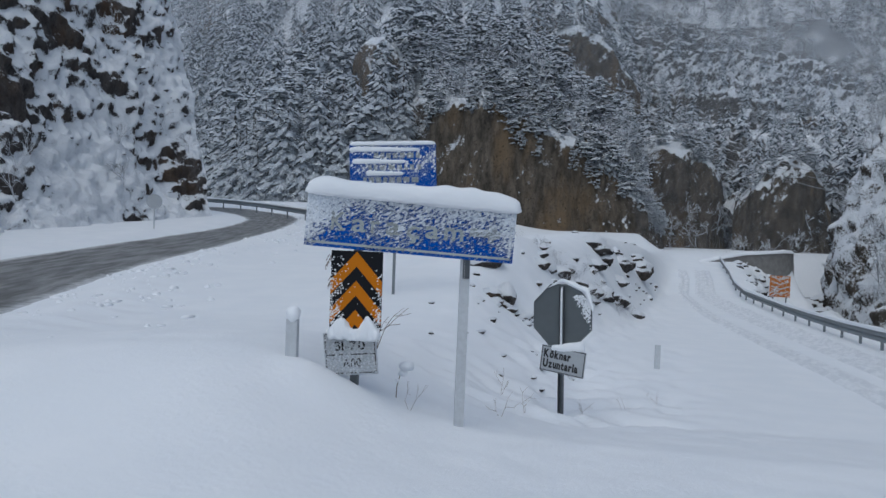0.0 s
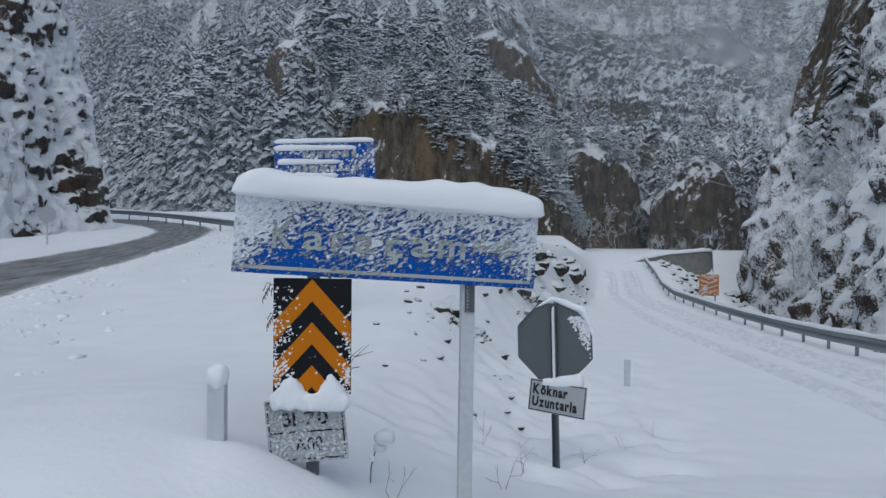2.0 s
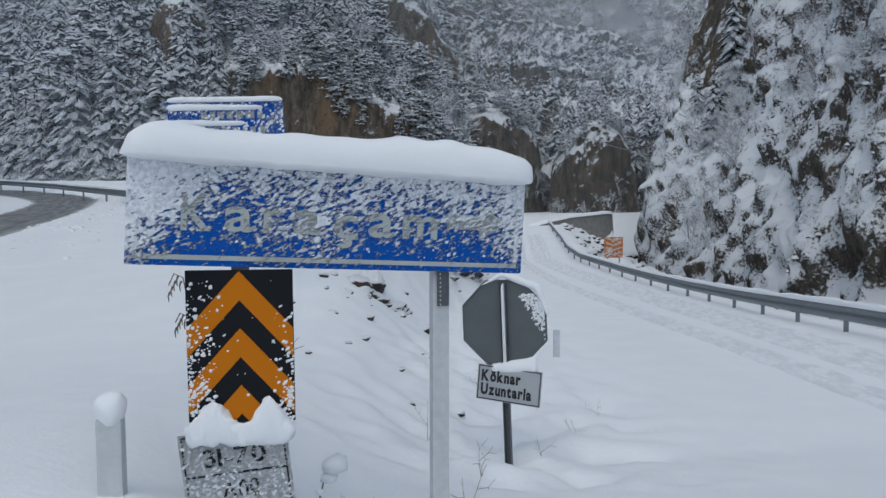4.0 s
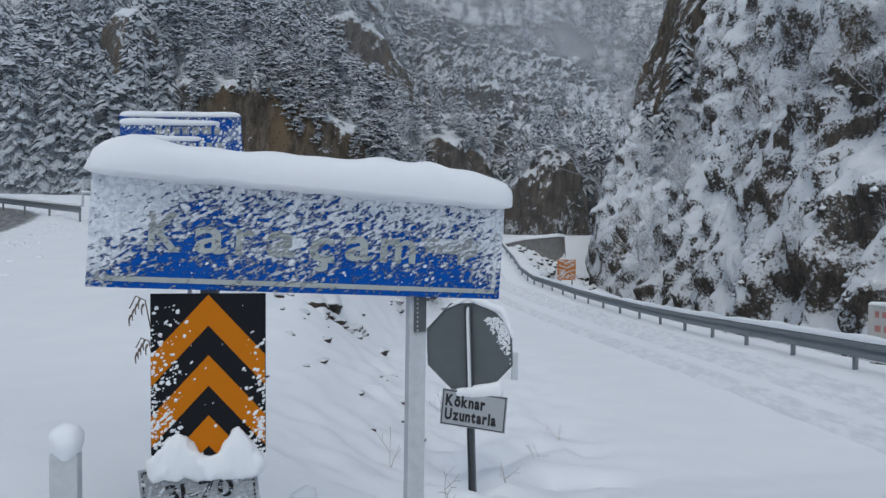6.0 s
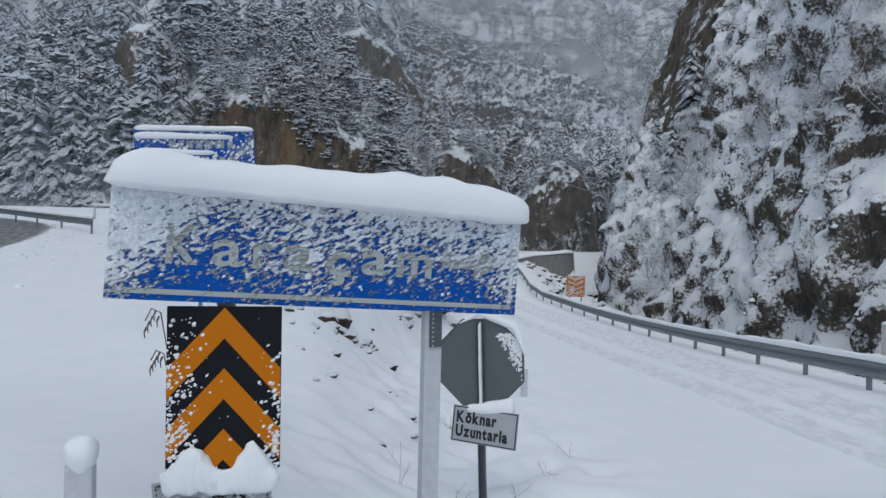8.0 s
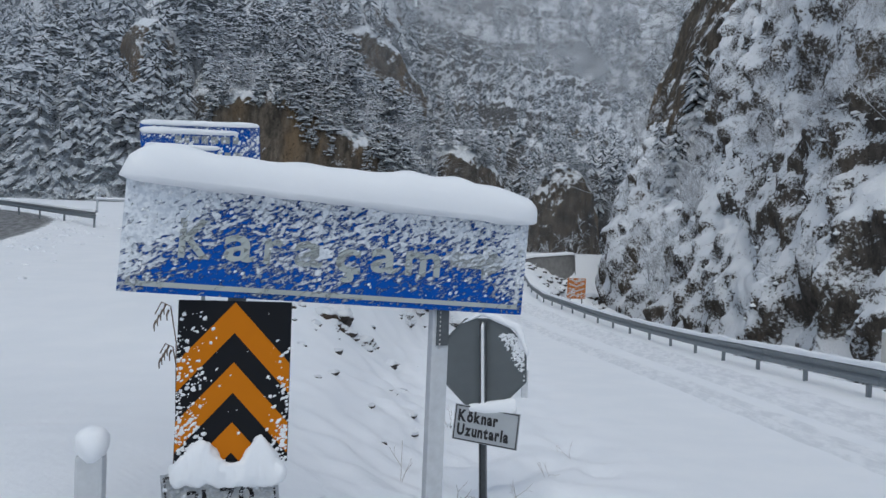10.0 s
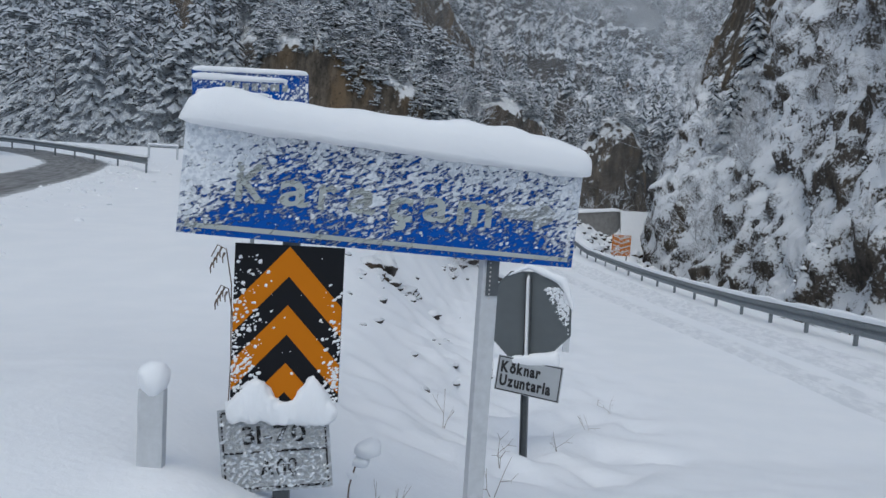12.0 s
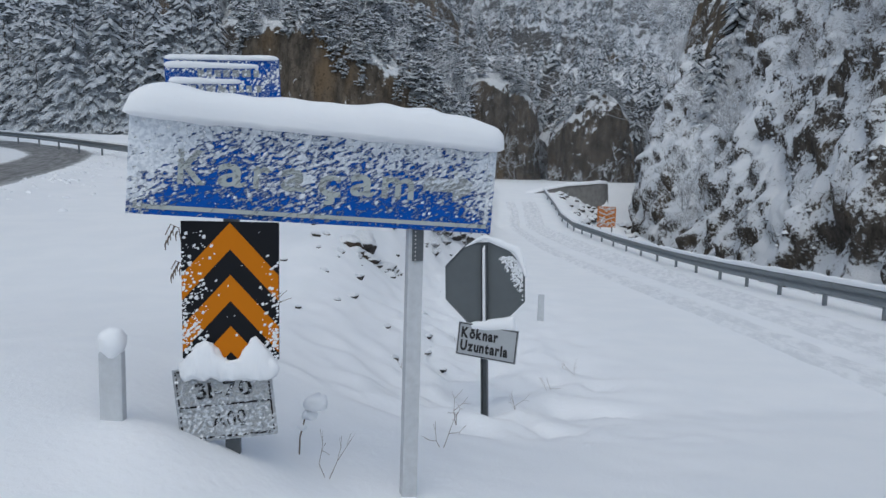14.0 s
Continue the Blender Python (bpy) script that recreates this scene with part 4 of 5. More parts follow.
for a in ((-0.185, 0.185, 0.012, 0.02), (-0.185, 0.185, 0.148, 0.155), (-0.185, 0.185, 0.30, 0.308), (-0.189, -0.183, 0.012, 0.308), (0.183, 0.189, 0.021, 0.299)):
    box(a[0], a[1], -0.0125, -0.0095, a[2], a[3], 0, bm)
part("border", shifted(bm, plate_m), M_INK, plate)
place_words("31-70", 0.092, 0.23, 0.0, 0.212, -0.011, M_INK, plate, plate_m, 0.015, "numeral")
place_words("A00", 0.092, 0.14, 0.008, 0.085, -0.011, M_INK, plate, plate_m, 0.015, "numeral")
clots("snow_crust", rs, plate, plate_m, -0.19, 0.19, 0.01, 0.31, -0.011, 90, 0.008, weight=lambda u, v: 0.6)
bm = bmesh.new()
box(-0.03, -0.022, 0.003, 0.035, -0.35, 1.38, 0, bm)
box(0.022, 0.03, 0.003, 0.035, -0.35, 1.38, 0, bm)
box(-0.0215, 0.0215, 0.003, 0.009, -0.35, 1.38, 0, bm)
part("post", bm, M_DARK_STEEL, chev, "dark open-section steel post")
# snow lodged between board and plate: two humps with a dip
bm = snow_bank(0.405, 0.026, 0.105, 14, 60, 16, lambda u: 0.10 + 0.95 * math.exp(-((u - 0.26) / 0.17) ** 2) + 1.05 * math.exp(-((u - 0.77) / 0.14) ** 2), 0.055)
for v in bm.verts:
    v.co += 0.011 * noise.noise_vector(v.co * 27) + 0.006 * noise.noise_vector(v.co * 70)
lodged = part("snow_cap", bm, M_CAP, None, "", True)
lodged.matrix_world = chev.matrix_world @ Matrix.Translation((-0.005, -0.03, 0.445))
tagged(lodged, "lumpy snow lodged between chevron board and plate", "snow")

# half-buried verge marker
mk = thing("marker_post", pose(-1.165, -0.42, 0.25), "white plastic verge marker half buried in snow", "marker post")
part("body", box(-0.044, 0.044, -0.025, 0.025, -0.3, 0.49, 0.012), M_RIMED, mk)
bm = bmesh.new()
bmesh.ops.create_icosphere(bm, subdivisions=3, radius=1)
for v in bm.verts:
    v.co = v.co * (1 + 0.12 * noise.noise(v.co * 1.7)) * 1.0
    v.co = Vector((v.co.x * 0.054, v.co.y * 0.048, v.co.z * (0.05 if v.co.z > 0 else 0.075)))
knob = part("snow_cap", bm, M_CAP, None, "", True)
knob.matrix_world = pose(-1.16, -0.42, 0.785)
tagged(knob, "round knob of snow on the verge marker", "snow")

# stop sign seen from behind, with the village plate
st = thing("stop_sign", pose(0.775, 2.66, -0.73, 0, 0, -24), "grey back of an octagonal stop sign with a village plate", "road sign")
lean = Matrix.Rotation(radians(-3.0), 4, 'X') @ Matrix.Rotation(radians(-3.0), 4, 'Y')
octa = [(0.345 * math.cos(radians(22.5 + 45 * k)) / math.cos(radians(22.5)), 1.245 + 0.345 * math.sin(radians(22.5 + 45 * k)) / math.cos(radians(22.5))) for k in range(8)]
face = part("face", shifted(prism(octa, 0.0, 0.006), lean), M_BACK, st, "bare grey metal octagon back")
rim = bmesh.new()
for k in range(8):
    (xa, za), (xb, zb) = octa[k], octa[(k + 1) % 8]
    tube(rim, [(xa, -0.004, za), (xb, -0.004, zb)], 0.007, 5)
part("rim", shifted(rim, lean), M_BACK, face)
bm = bmesh.new()
box(-0.028, -0.02, -0.045, -0.001, -0.4, 1.57, 0, bm)
box(0.02, 0.028, -0.045, -0.001, -0.4, 1.57, 0, bm)
box(-0.0195, 0.0195, -0.012, -0.002, -0.4, 1.57, 0, bm)
part("post", shifted(bm, lean), M_DARK_STEEL, st, "grey open-section post")
part("post_snow", shifted(snow_bank(0.74, 0.018, 0.03, 9, 30, 8), lean @ Matrix.Translation((0.003, -0.013, 1.2)) @ Matrix.Rotation(radians(90), 4, 'Y') @ Matrix.Rotation(radians(90), 4, 'X')), M_CAP, st, "snow packed in the post's channel", True)
clots("snow_crust", rs, st, lean, 0.10, 0.335, 1.10, 1.48, -0.004, 420, 0.014, weight=lambda u, v: max(0, 1.3 * u + 1.2 * v - 1.25) if v < 1.55 - 0.75 * u else 0)
pm = lean @ Matrix.Translation((0.015, -0.05, 0.605)) @ Matrix.Rotation(radians(7.0), 4, 'Y')
vp = part("name_plate", shifted(box(-0.265, 0.265, -0.008, 0, 0.0, 0.285, 0.003), pm), M_PLATE, st, "greyish white plate with black village names")
place_words("Köknar", 0.122, 0.325, -0.068, 0.195, -0.009, M_INK_CLEAN, vp, pm, 0.045)
place_words("Uzuntarla", 0.122, 0.42, -0.02, 0.085, -0.009, M_INK_CLEAN, vp, pm, 0.045)
bm = bmesh.new()
for a in ((-0.257, 0.257, 0.006, 0.014), (-0.257, 0.257, 0.271, 0.279), (-0.257, -0.249, 0.0145, 0.2705), (0.249, 0.257, 0.0145, 0.2705)):
    box(a[0], a[1], -0.0105, -0.0075, a[2], a[3], 0, bm)
part("border", shifted(bm, pm), M_INK_CLEAN, vp)
ob = part("snow_cap", snow_bank(0.40, 0.045, 0.075, 21, 30, 12, lambda u: 0.35 + 0.9 * u, 0.05), M_CAP, None, "", True)
ob.matrix_world = st.matrix_world @ lean @ Matrix.Translation((0.075, -0.02, 0.885))
tagged(ob, "wedge of snow on the village plate", "snow")
bm = bmesh.new()
arc = [(0.30 * math.cos(a), 0.30 * math.sin(a)) for a in (radians(d) for d in range(0, 181, 9))]
prev = None
for k in range(33):
    a = radians(8 + 112 * k / 32)
    rr = 0.352 / max(abs(math.cos((a % radians(45)) - radians(22.5))), 0.92)
    th = 0.045 * math.sin(math.pi * k / 32) ** 0.6 * (1 + 0.35 * noise.noise(Vector((k * 0.3, 0, 0)))) * (1.2 - 0.5 * k / 32)
    ring = [bm.verts.new(((rr + o * th) * math.cos(a), y * (0.5 + th * 12) + 0.003, 1.245 + (rr + o * th) * math.sin(a))) for o, y in ((-0.25, -0.022), (0.6, -0.024), (1.1, -0.01), (1.1, 0.012), (0.6, 0.026), (-0.25, 0.022))]
    if prev:
        for q in range(6):
            bm.faces.new((prev[q], prev[(q + 1) % 6], ring[(q + 1) % 6], ring[q]))
    prev = ring
bmesh.ops.recalc_face_normals(bm, faces=bm.faces)
ob = part("snow_cap", shifted(bm, lean), M_CAP, None, "", True)
ob.matrix_world = st.matrix_world
tagged(ob, "crescent of snow over the octagonal sign", "snow")

# the larger blue sign further up the main road
bs = thing("direction_sign", pose(-2.73, 7.5, float(land(-2.73, 7.5)) - 0.1, 0, 0, 12.7), "large blue road sign up the verge, streaked with drifted snow", "road sign")
zb = bs.matrix_world.translation.z
BT = Matrix.Translation((-0.54, 0, 2.9 - zb)) @ Matrix.Rotation(radians(-3.0), 4, 'Y') @ Matrix.Translation((0.54, 0, zb - 2.9))
bm = shifted(box(-0.54, 1.05, -0.03, 0, 1.95 - zb, 2.93 - zb, 0.006), BT)
part("panel", bm, M_BLUE_FAR, bs, "blue panel streaked with snow")
for k, (zz, x0, x1) in enumerate(((2.72, -0.1, 0.7), (2.50, -0.2, 0.8), (2.27, -0.3, 0.6), (2.07, -0.1, 0.8))):
    bm = bmesh.new()
    x = x0
    while x < x1:
        w = rs.uniform(0.06, 0.13)
        box(x, x + w, -0.034, -0.029, zz - 0.05 - zb, zz + 0.05 - zb, 0, bm)
        x += w + 0.04
    part("text_bar", shifted(bm, BT), M_LETTER_FAR, bs, "unreadable pale lettering")
part("post", box(0.322, 0.378, 0.003, 0.08, -0.5, 2.8 - zb, 0.01), M_STEEL, bs)
for k in range(4):
    zz = 2.83 - 0.22 * k
    ob = part("snow_drift", shifted(snow_bank(1.3 - 0.3 * (k % 3), 0.03, 0.05, 40 + k, 50, 10, lambda u: 0.5 + 0.8 * (1 - u), 0.04), BT @ Matrix.Translation((0.1 - 0.1 * (k % 2), -0.032, zz - zb))), M_CAP, bs, "long drift of snow stuck to the face", True)
clots("snow_crust", rs, bs, BT, -0.53, 1.04, 1.97 - zb, 2.9 - zb, -0.033, 420, 0.026, weight=lambda u, v: 0.15 + 0.8 * (v > 0.45))
ob = part("snow_cap", snow_bank(1.6, 0.05, 0.06, 55, 50, 12), M_CAP, None, "", True)
ob.matrix_world = bs.matrix_world @ BT @ Matrix.Translation((0.255, -0.015, 2.925 - zb))
tagged(ob, "line of snow on the large blue sign", "snow")

# round sign on the far verge of the main road
rx0, ry0 = -16.4, 22.2
rz0 = 1.22
rd = thing("round_sign", pose(rx0, ry0, rz0 - 0.2, 0, 0, 28), "snow-blinded round traffic sign on a thin post", "road sign")
bm = bmesh.new()
bmesh.ops.create_cone(bm, cap_ends=True, segments=28, radius1=0.31, radius2=0.31, depth=0.02, matrix=Matrix.Translation((0, -0.04, 1.18)) @ Matrix.Rotation(radians(90), 4, 'X'))
part("face", bm, M_PLATE, rd, "round face coated with snow")
part("post", tube(bmesh.new(), [(0, 0, -0.3), (0, 0, 1.45)], 0.03, 8), M_RIMED, rd)


# ---------------------------------------------------------------- guard rails
BEAM = [(0.0, 0.0), (0.045, 0.04), (0.045, 0.10), (0.005, 0.155), (0.045, 0.21), (0.045, 0.27), (0.0, 0.31), (-0.01, 0.31), (0.032, 0.262), (0.032, 0.215), (-0.008, 0.155), (0.032, 0.095), (0.032, 0.045), (-0.01, 0.0)]


def guard_rail(points, heights, label, low, side, every=4.0):
    """A corrugated steel rail on posts along points of the ground; side: +1 or -1, the way its face looks."""
    p = np.array(points, float)
    run = np.concatenate([[0], np.cumsum(np.hypot(*np.diff(p, axis=0).T))])
    at = lambda s: np.array([np.interp(s, run, p[:, 0]), np.interp(s, run, p[:, 1]), np.interp(s, run, heights)])
    head = lambda s: (at(min(s + 0.3, run[-1])) - at(max(s - 0.3, 0)))[:2]
    ob = thing("guard_rail", pose(*at(0)), label, "guard rail")
    o = Vector(at(0))
    count = int(run[-1] / every)
    for k in range(count):
        bm, rings = bmesh.new(), []
        for j in range(7):
            s = (k + j / 6) * every - (0.02 if j == 6 else 0)
            c, h = at(s), head(s)
            nx, ny = side * h[1] / np.hypot(*h), -side * h[0] / np.hypot(*h)
            rings.append([bm.verts.new(Vector((c[0] + nx * (a + 0.06), c[1] + ny * (a + 0.06), c[2] + low + z)) - o) for a, z in BEAM])
        for a, b in zip(rings, rings[1:]):
            for q in range(len(BEAM)):
                bm.faces.new((a[q], a[(q + 1) % len(BEAM)], b[(q + 1) % len(BEAM)], b[q]))
        bm.faces.new(rings[0])
        bm.faces.new(rings[-1])
        bmesh.ops.recalc_face_normals(bm, faces=bm.faces)
        part("beam", bm, M_STEEL, ob, "", False)
        c = at(k * every + 0.4)
        part("post", shifted(box(-0.035, 0.035, -0.03, 0.04, -0.8, low + 0.25, 0.008), Matrix.Translation(Vector(c) - o)), M_STEEL, ob)
    bm, rings = bmesh.new(), []
    m = int(run[-1] / 0.35)
    for j in range(m + 1):
        s = run[-1] * j / m
        c, h = at(s), head(s)
        nx, ny = side * h[1] / np.hypot(*h), -side * h[0] / np.hypot(*h)
        e = 0.10 * (1 + 0.5 * noise.noise(Vector((s * 0.8, 0, 0))) + 0.3 * noise.noise(Vector((s * 3, 4, 0))))
        rings.append([bm.verts.new((c[0] + nx * (a + 0.07), c[1] + ny * (a + 0.07), c[2] + low + 0.305 + z * e)) for a, z in ((-0.07, 0), (-0.06, 0.6), (0, 1), (0.045, 0.6), (0.05, -0.15))])
    for a, b in zip(rings, rings[1:]):
        for q in range(4):
            bm.faces.new((a[q], a[q + 1], b[q + 1], b[q]))
    lying = part("rail_snow", bm, M_CAP, None, "", True)
    tagged(lying, "strip of snow lying along the guard rail", "snow")
    return ob


ys = [-16, -8, 0, 4, 8, 12, 16, 20, 24, 28, 32, 36, 40, 44, 47, 50]
guard_rail([(float(rail_x(y)), y) for y in ys], [float(land(rail_x(y), y)) for y in ys], "galvanised steel guard rail beside the snowed side road", 0.23, -1, 2.0)
lr = spline([(-11.0, 29.0), (-13.5, 32.3), (-17.0, 37.0), (-21.4, 42.6), (-28.5, 49.5), (-40, 55)], 6)
guard_rail([tuple(q) for q in lr], [float(main_z(q[1])) + 0.1 for q in lr], "steel guard rail on the outside of the main road bend", 0.28, -1)

# wheel tracks pressed into the snow of the side road
for off, deep in ((1.3, 1.0), (1.9, 0.6), (3.1, 0.7)):
    pts = []
    yy = np.arange(-6, 47, 0.4)
    for y in yy:
        cx = float(rail_x(y)) - off - 0.2 * math.sin(y * 0.17 + off)
        e = 0.5 + 0.5 * noise.noise(Vector((off, y * 0.9, 0)))
        for dx, dz in ((-0.34, -0.03), (-0.2, 0.045), (-0.11, 0.035), (-0.06, 0.006), (0.06, 0.004), (0.11, 0.03), (0.2, 0.04), (0.34, -0.03)):
            pts.append((cx + dx, y, float(land(cx + dx, y)) + 0.012 + dz * deep * (1.0 + 1.6 * e) + 0.02 * noise.noise(Vector((dx * 9, y * 5, off)))))
    tr_ob = new("wheel_track", arrays("wheel_track", pts, sheet_faces(8, len(yy)), M_TRACK))
    tagged(tr_ob, "shallow wheel track pressed into the road snow", "wheel track", kind="structure")

# retaining wall at the bend
wp = spline([(10.6, 51.2), (12.1, 51.6), (14.2, 52.7), (17.5, 54.3), (18.6, 56.0)], 6)
wall = thing("retaining_wall", pose(12.1, 51.6, -2.5), "dark concrete retaining wall holding the road bend above the river", "wall")
bm, rings = bmesh.new(), []
for i, q in enumerate(wp):
    tz = float(np.interp(q[0], [10.6, 12.1, 14.2, 17.5, 18.6], [-0.4, 0.0, 0.35, 0.6, 0.55]))
    rings.append([bm.verts.new(Vector((q[0] + a, q[1] + b_, z)) - Vector((12.1, 51.6, -2.5))) for a, b_, z in ((0.12, -0.25, tz - 2.6), (0, 0, tz), (-0.2, 0.4, tz), (-0.2, 0.4, tz - 2.6))])
for a, b_ in zip(rings, rings[1:]):
    for q in range(4):
        bm.faces.new((a[q], a[(q + 1) % 4], b_[(q + 1) % 4], b_[q]))
bm.faces.new(rings[0])
bm.faces.new(rings[-1])
bmesh.ops.recalc_face_normals(bm, faces=bm.faces)
part("face", bm, M_CONCRETE, wall)
bm, rings = bmesh.new(), []
for i, q in enumerate(wp):
    tz = float(np.interp(q[0], [10.6, 12.1, 14.2, 17.5, 18.6], [-0.4, 0.0, 0.35, 0.6, 0.55]))
    e = 1 + 0.3 * noise.noise(Vector((i * 0.7, 2, 0)))
    rings.append([bm.verts.new((q[0] + a, q[1] + b_, tz + z * e)) for a, b_, z in ((0.02, -0.08, -0.04), (0.0, -0.08, 0.12), (-0.1, 0.15, 0.22), (-0.2, 0.45, 0.12), (-0.2, 0.45, -0.05))])
for a, b_ in zip(rings, rings[1:]):
    for q in range(4):
        bm.faces.new((a[q], a[q + 1], b_[q + 1], b_[q]))
tagged(part("wall_snow", bm, M_CAP, None, "", True), "snow lying along the top of the retaining wall", "snow")

# amber warning boards beyond the rail
ob = thing("warning_board", pose(11.35, 33.0, -2.6, 0, 0, -14), "orange warning board with pale chevrons behind the guard rail", "road sign")
part("panel", box(-0.47, 0.47, -0.02, 0.02, 1.25, 2.32, 0.004), M_ORANGE, ob)
for k in range(4):
    z = 1.42 + 0.24 * k
    part("chevron", prism([(-0.4, z + 0.1), (0, z - 0.05), (0.4, z + 0.1), (0.4, z + 0.17), (0, z + 0.02), (-0.4, z + 0.17)], -0.024, -0.019), M_PALE, ob)
for x in (-0.3, 0.3):
    part("post", box(x - 0.03, x + 0.03, 0.02, 0.07, -1.5, 2.25), M_DARK_STEEL, ob)

# pale notice board below the road by the cliff
nb = thing("notice_board", pose(15.1, 14.2, -3.0, 0, 0, -62), "pale notice board with faded red lettering by the cliff", "sign")
part("panel", box(-1.3, 1.3, -0.02, 0.02, 1.35, 2.35, 0.005), M_PALE, nb)
for r_, z in enumerate((2.08, 1.68)):
    x = -1.12
    while x < 1.05:
        w = rs.uniform(0.10, 0.2)
        part("text_bar", box(x, x + w, -0.025, -0.019, z - 0.09, z + 0.09), M_RED, nb)
        x += w + rs.uniform(0.05, 0.09)
for x in (-1.1, 1.1):
    part("post", box(x - 0.04, x + 0.04, 0.02, 0.1, -1.2, 2.3), M_BARK, nb)
ob = part("snow_cap", snow_bank(2.64, 0.06, 0.1, 77), M_CAP, None, "", True)
ob.matrix_world = nb.matrix_world @ Matrix.Translation((0, 0, 2.34))
tagged(ob, "snow on top of the notice board", "snow")

# small snowed markers on the side road
for x, y in ((2.45, 8.1),):
    z = float(land(x, y))
    mk2 = thing("marker_post", pose(x, y, z), "slim grey verge marker nearly hidden by snow", "marker post")
    part("body", box(-0.05, 0.05, -0.025, 0.025, -0.3, 0.42, 0.012), M_RIMED, mk2)

# low timber frame by the far bend
fr = thing("timber_frame", pose(-15.5, 45.0, float(land(-15.5, 45.0))), "snow-topped timber frame at the edge of the forest", "frame")
for x in (-0.9, 0.9):
    part("post", box(x - 0.05, x + 0.05, -0.05, 0.05, -0.3, 0.8), M_RIMED, fr)
part("beam", box(-1.0, 1.0, -0.06, 0.06, 0.8, 0.9), M_RIMED, fr)
part("snow_strip", shifted(snow_bank(2.0, 0.1, 0.1, 81), Matrix.Translation((0, 0, 0.9))), M_CAP, fr, "", True)


# ---------------------------------------------------------------- river, stones, stems, wires, cloud
m, n, l, b = material("river_water", 0.12, 0.5)
b.inputs["Base Color"].default_value = (0.022, 0.03, 0.032, 1)
wv = noise_tex(n, l, coords(n, l, (1, 1, 1), kind="World"), 3.0, 5, 0.6)
bump(n, l, b, wv, 0.6, 0.06)
bm = bmesh.new()
bmesh.ops.create_grid(bm, x_segments=24, y_segments=60, size=1.0, matrix=Matrix.Translation((21, 40, -4.42)) @ Matrix.Diagonal((11, 48, 1, 1)))
for v in bm.verts:
    v.co.z += 0.05 * noise.noise(v.co * 0.8)
water = part("water", bm, m, None, "", True)
tagged(water, "dark shallow mountain river between snowy stones", "river", kind="structure")

rk = np.random.default_rng(23)


def boulder(x, y, z, s, label, group):
    bm = bmesh.new()
    bmesh.ops.create_icosphere(bm, subdivisions=3, radius=1)
    o = Vector((rk.uniform(0, 90), rk.uniform(0, 90), 0))
    k = Vector((rk.uniform(0.8, 1.5), rk.uniform(0.7, 1.1), rk.uniform(0.55, 0.85)))
    for v in bm.verts:
        d = 1 + 0.45 * noise.noise(v.co * 0.9 + o) + 0.22 * noise.noise(v.co * 2.3 + o) + 0.1 * noise.noise(v.co * 5 + o)
        v.co = Vector((v.co.x * k.x, v.co.y * k.y, v.co.z * k.z)) * d * s
    ob = part("boulder", bm, M_BOULDER, None, "", True)
    ob.matrix_world = pose(x, y, z, 0, 0, rk.uniform(0, 360))
    return tagged(ob, label, "boulder", group)


for k in range(32):
    q = rk.uniform(0, 1)
    y = 9.5 + 24 * q ** 1.2 + rk.normal(0, 0.8)
    f = np.clip(rk.normal(0.45, 0.2), 0.05, 0.9)
    x = float(bank_top(y) + f * (bank_foot(y) - bank_top(y)))
    s = (0.12 + 0.38 * rk.uniform(0, 1) ** 1.8) * (0.8 + 0.6 * q)
    boulder(x, y, float(land(x, y)) + 0.05 * s, s, "dark jagged boulder half under snow on the road bank", "boulders on the bank")
for k in range(11):
    q = k / 10
    boulder(0.0 + 2.7 * q + rk.normal(0, 0.2), 14.0 + 8.0 * q, float(land(0.0 + 2.7 * q, 14.0 + 8.0 * q)) - 0.05, rk.uniform(0.18, 0.36), "dark undercut rock breaking through the snowy bank", "rocks in the bank")
for k in range(12):
    q = k / 11
    bx, by = -0.9 + 1.2 * q + rk.normal(0, 0.12), 8.7 + 1.2 * q + rk.normal(0, 0.25)
    boulder(bx, by, float(land(bx, by)) - 0.02, rk.uniform(0.08, 0.2), "dark jagged boulder half under snow on the road bank", "boulders on the bank")
for k in range(40):
    y = rk.uniform(38, 76)
    x = float(np.interp(y, [38, 50, 62, 76], [14.5, 17.5, 21.0, 23.5])) + rk.uniform(-2.2, 3.2)
    s = rk.uniform(0.3, 0.9)
    boulder(x, y, -4.35 + 0.1 * s, s, "snow-capped boulder in the river bed", "boulders in the river")

patch = []
for k in range(46):
    q = rk.uniform(0, 1)
    x, y = 0.0 + 2.8 * q + rk.normal(0, 0.45), 13.5 + 8.5 * q + rk.normal(0, 0.5)
    patch.append((x, y, float(land(x, y)), rk.uniform(0.25, 0.6)))
scatter("brushwood", SMALL_BRUSH, patch, M_TWIG, "snow-bent twigs among the rocks of the bank", "brushwood", rk)

# small stones showing through the snow of the bank
stones = []
for k in range(70):
    y = 3.5 + 34 * rk.uniform(0, 1) ** 1.4
    x = float(bank_top(y) + rk.uniform(-0.1, 1.0) * (bank_foot(y) - bank_top(y)))
    s = rk.uniform(0.03, 0.12) * (0.6 + y / 25)
    stones.append((x, y, float(land(x, y)) + 0.01, s))
scatter("stones", LUMPS, stones, M_BOULDER, "small dark stones showing through the snow", "stones", rk, True)
rubble = []
for k in range(500):
    y = rk.uniform(6, 56)
    x = float(rail_x(y)) + rk.uniform(1.2, 5.5)
    rubble.append((x, y, float(land(x, y)), rk.uniform(0.1, 0.45)))
scatter("stones", LUMPS, rubble, M_BOULDER, "snow-capped rubble between road and river", "stones", rk, True)

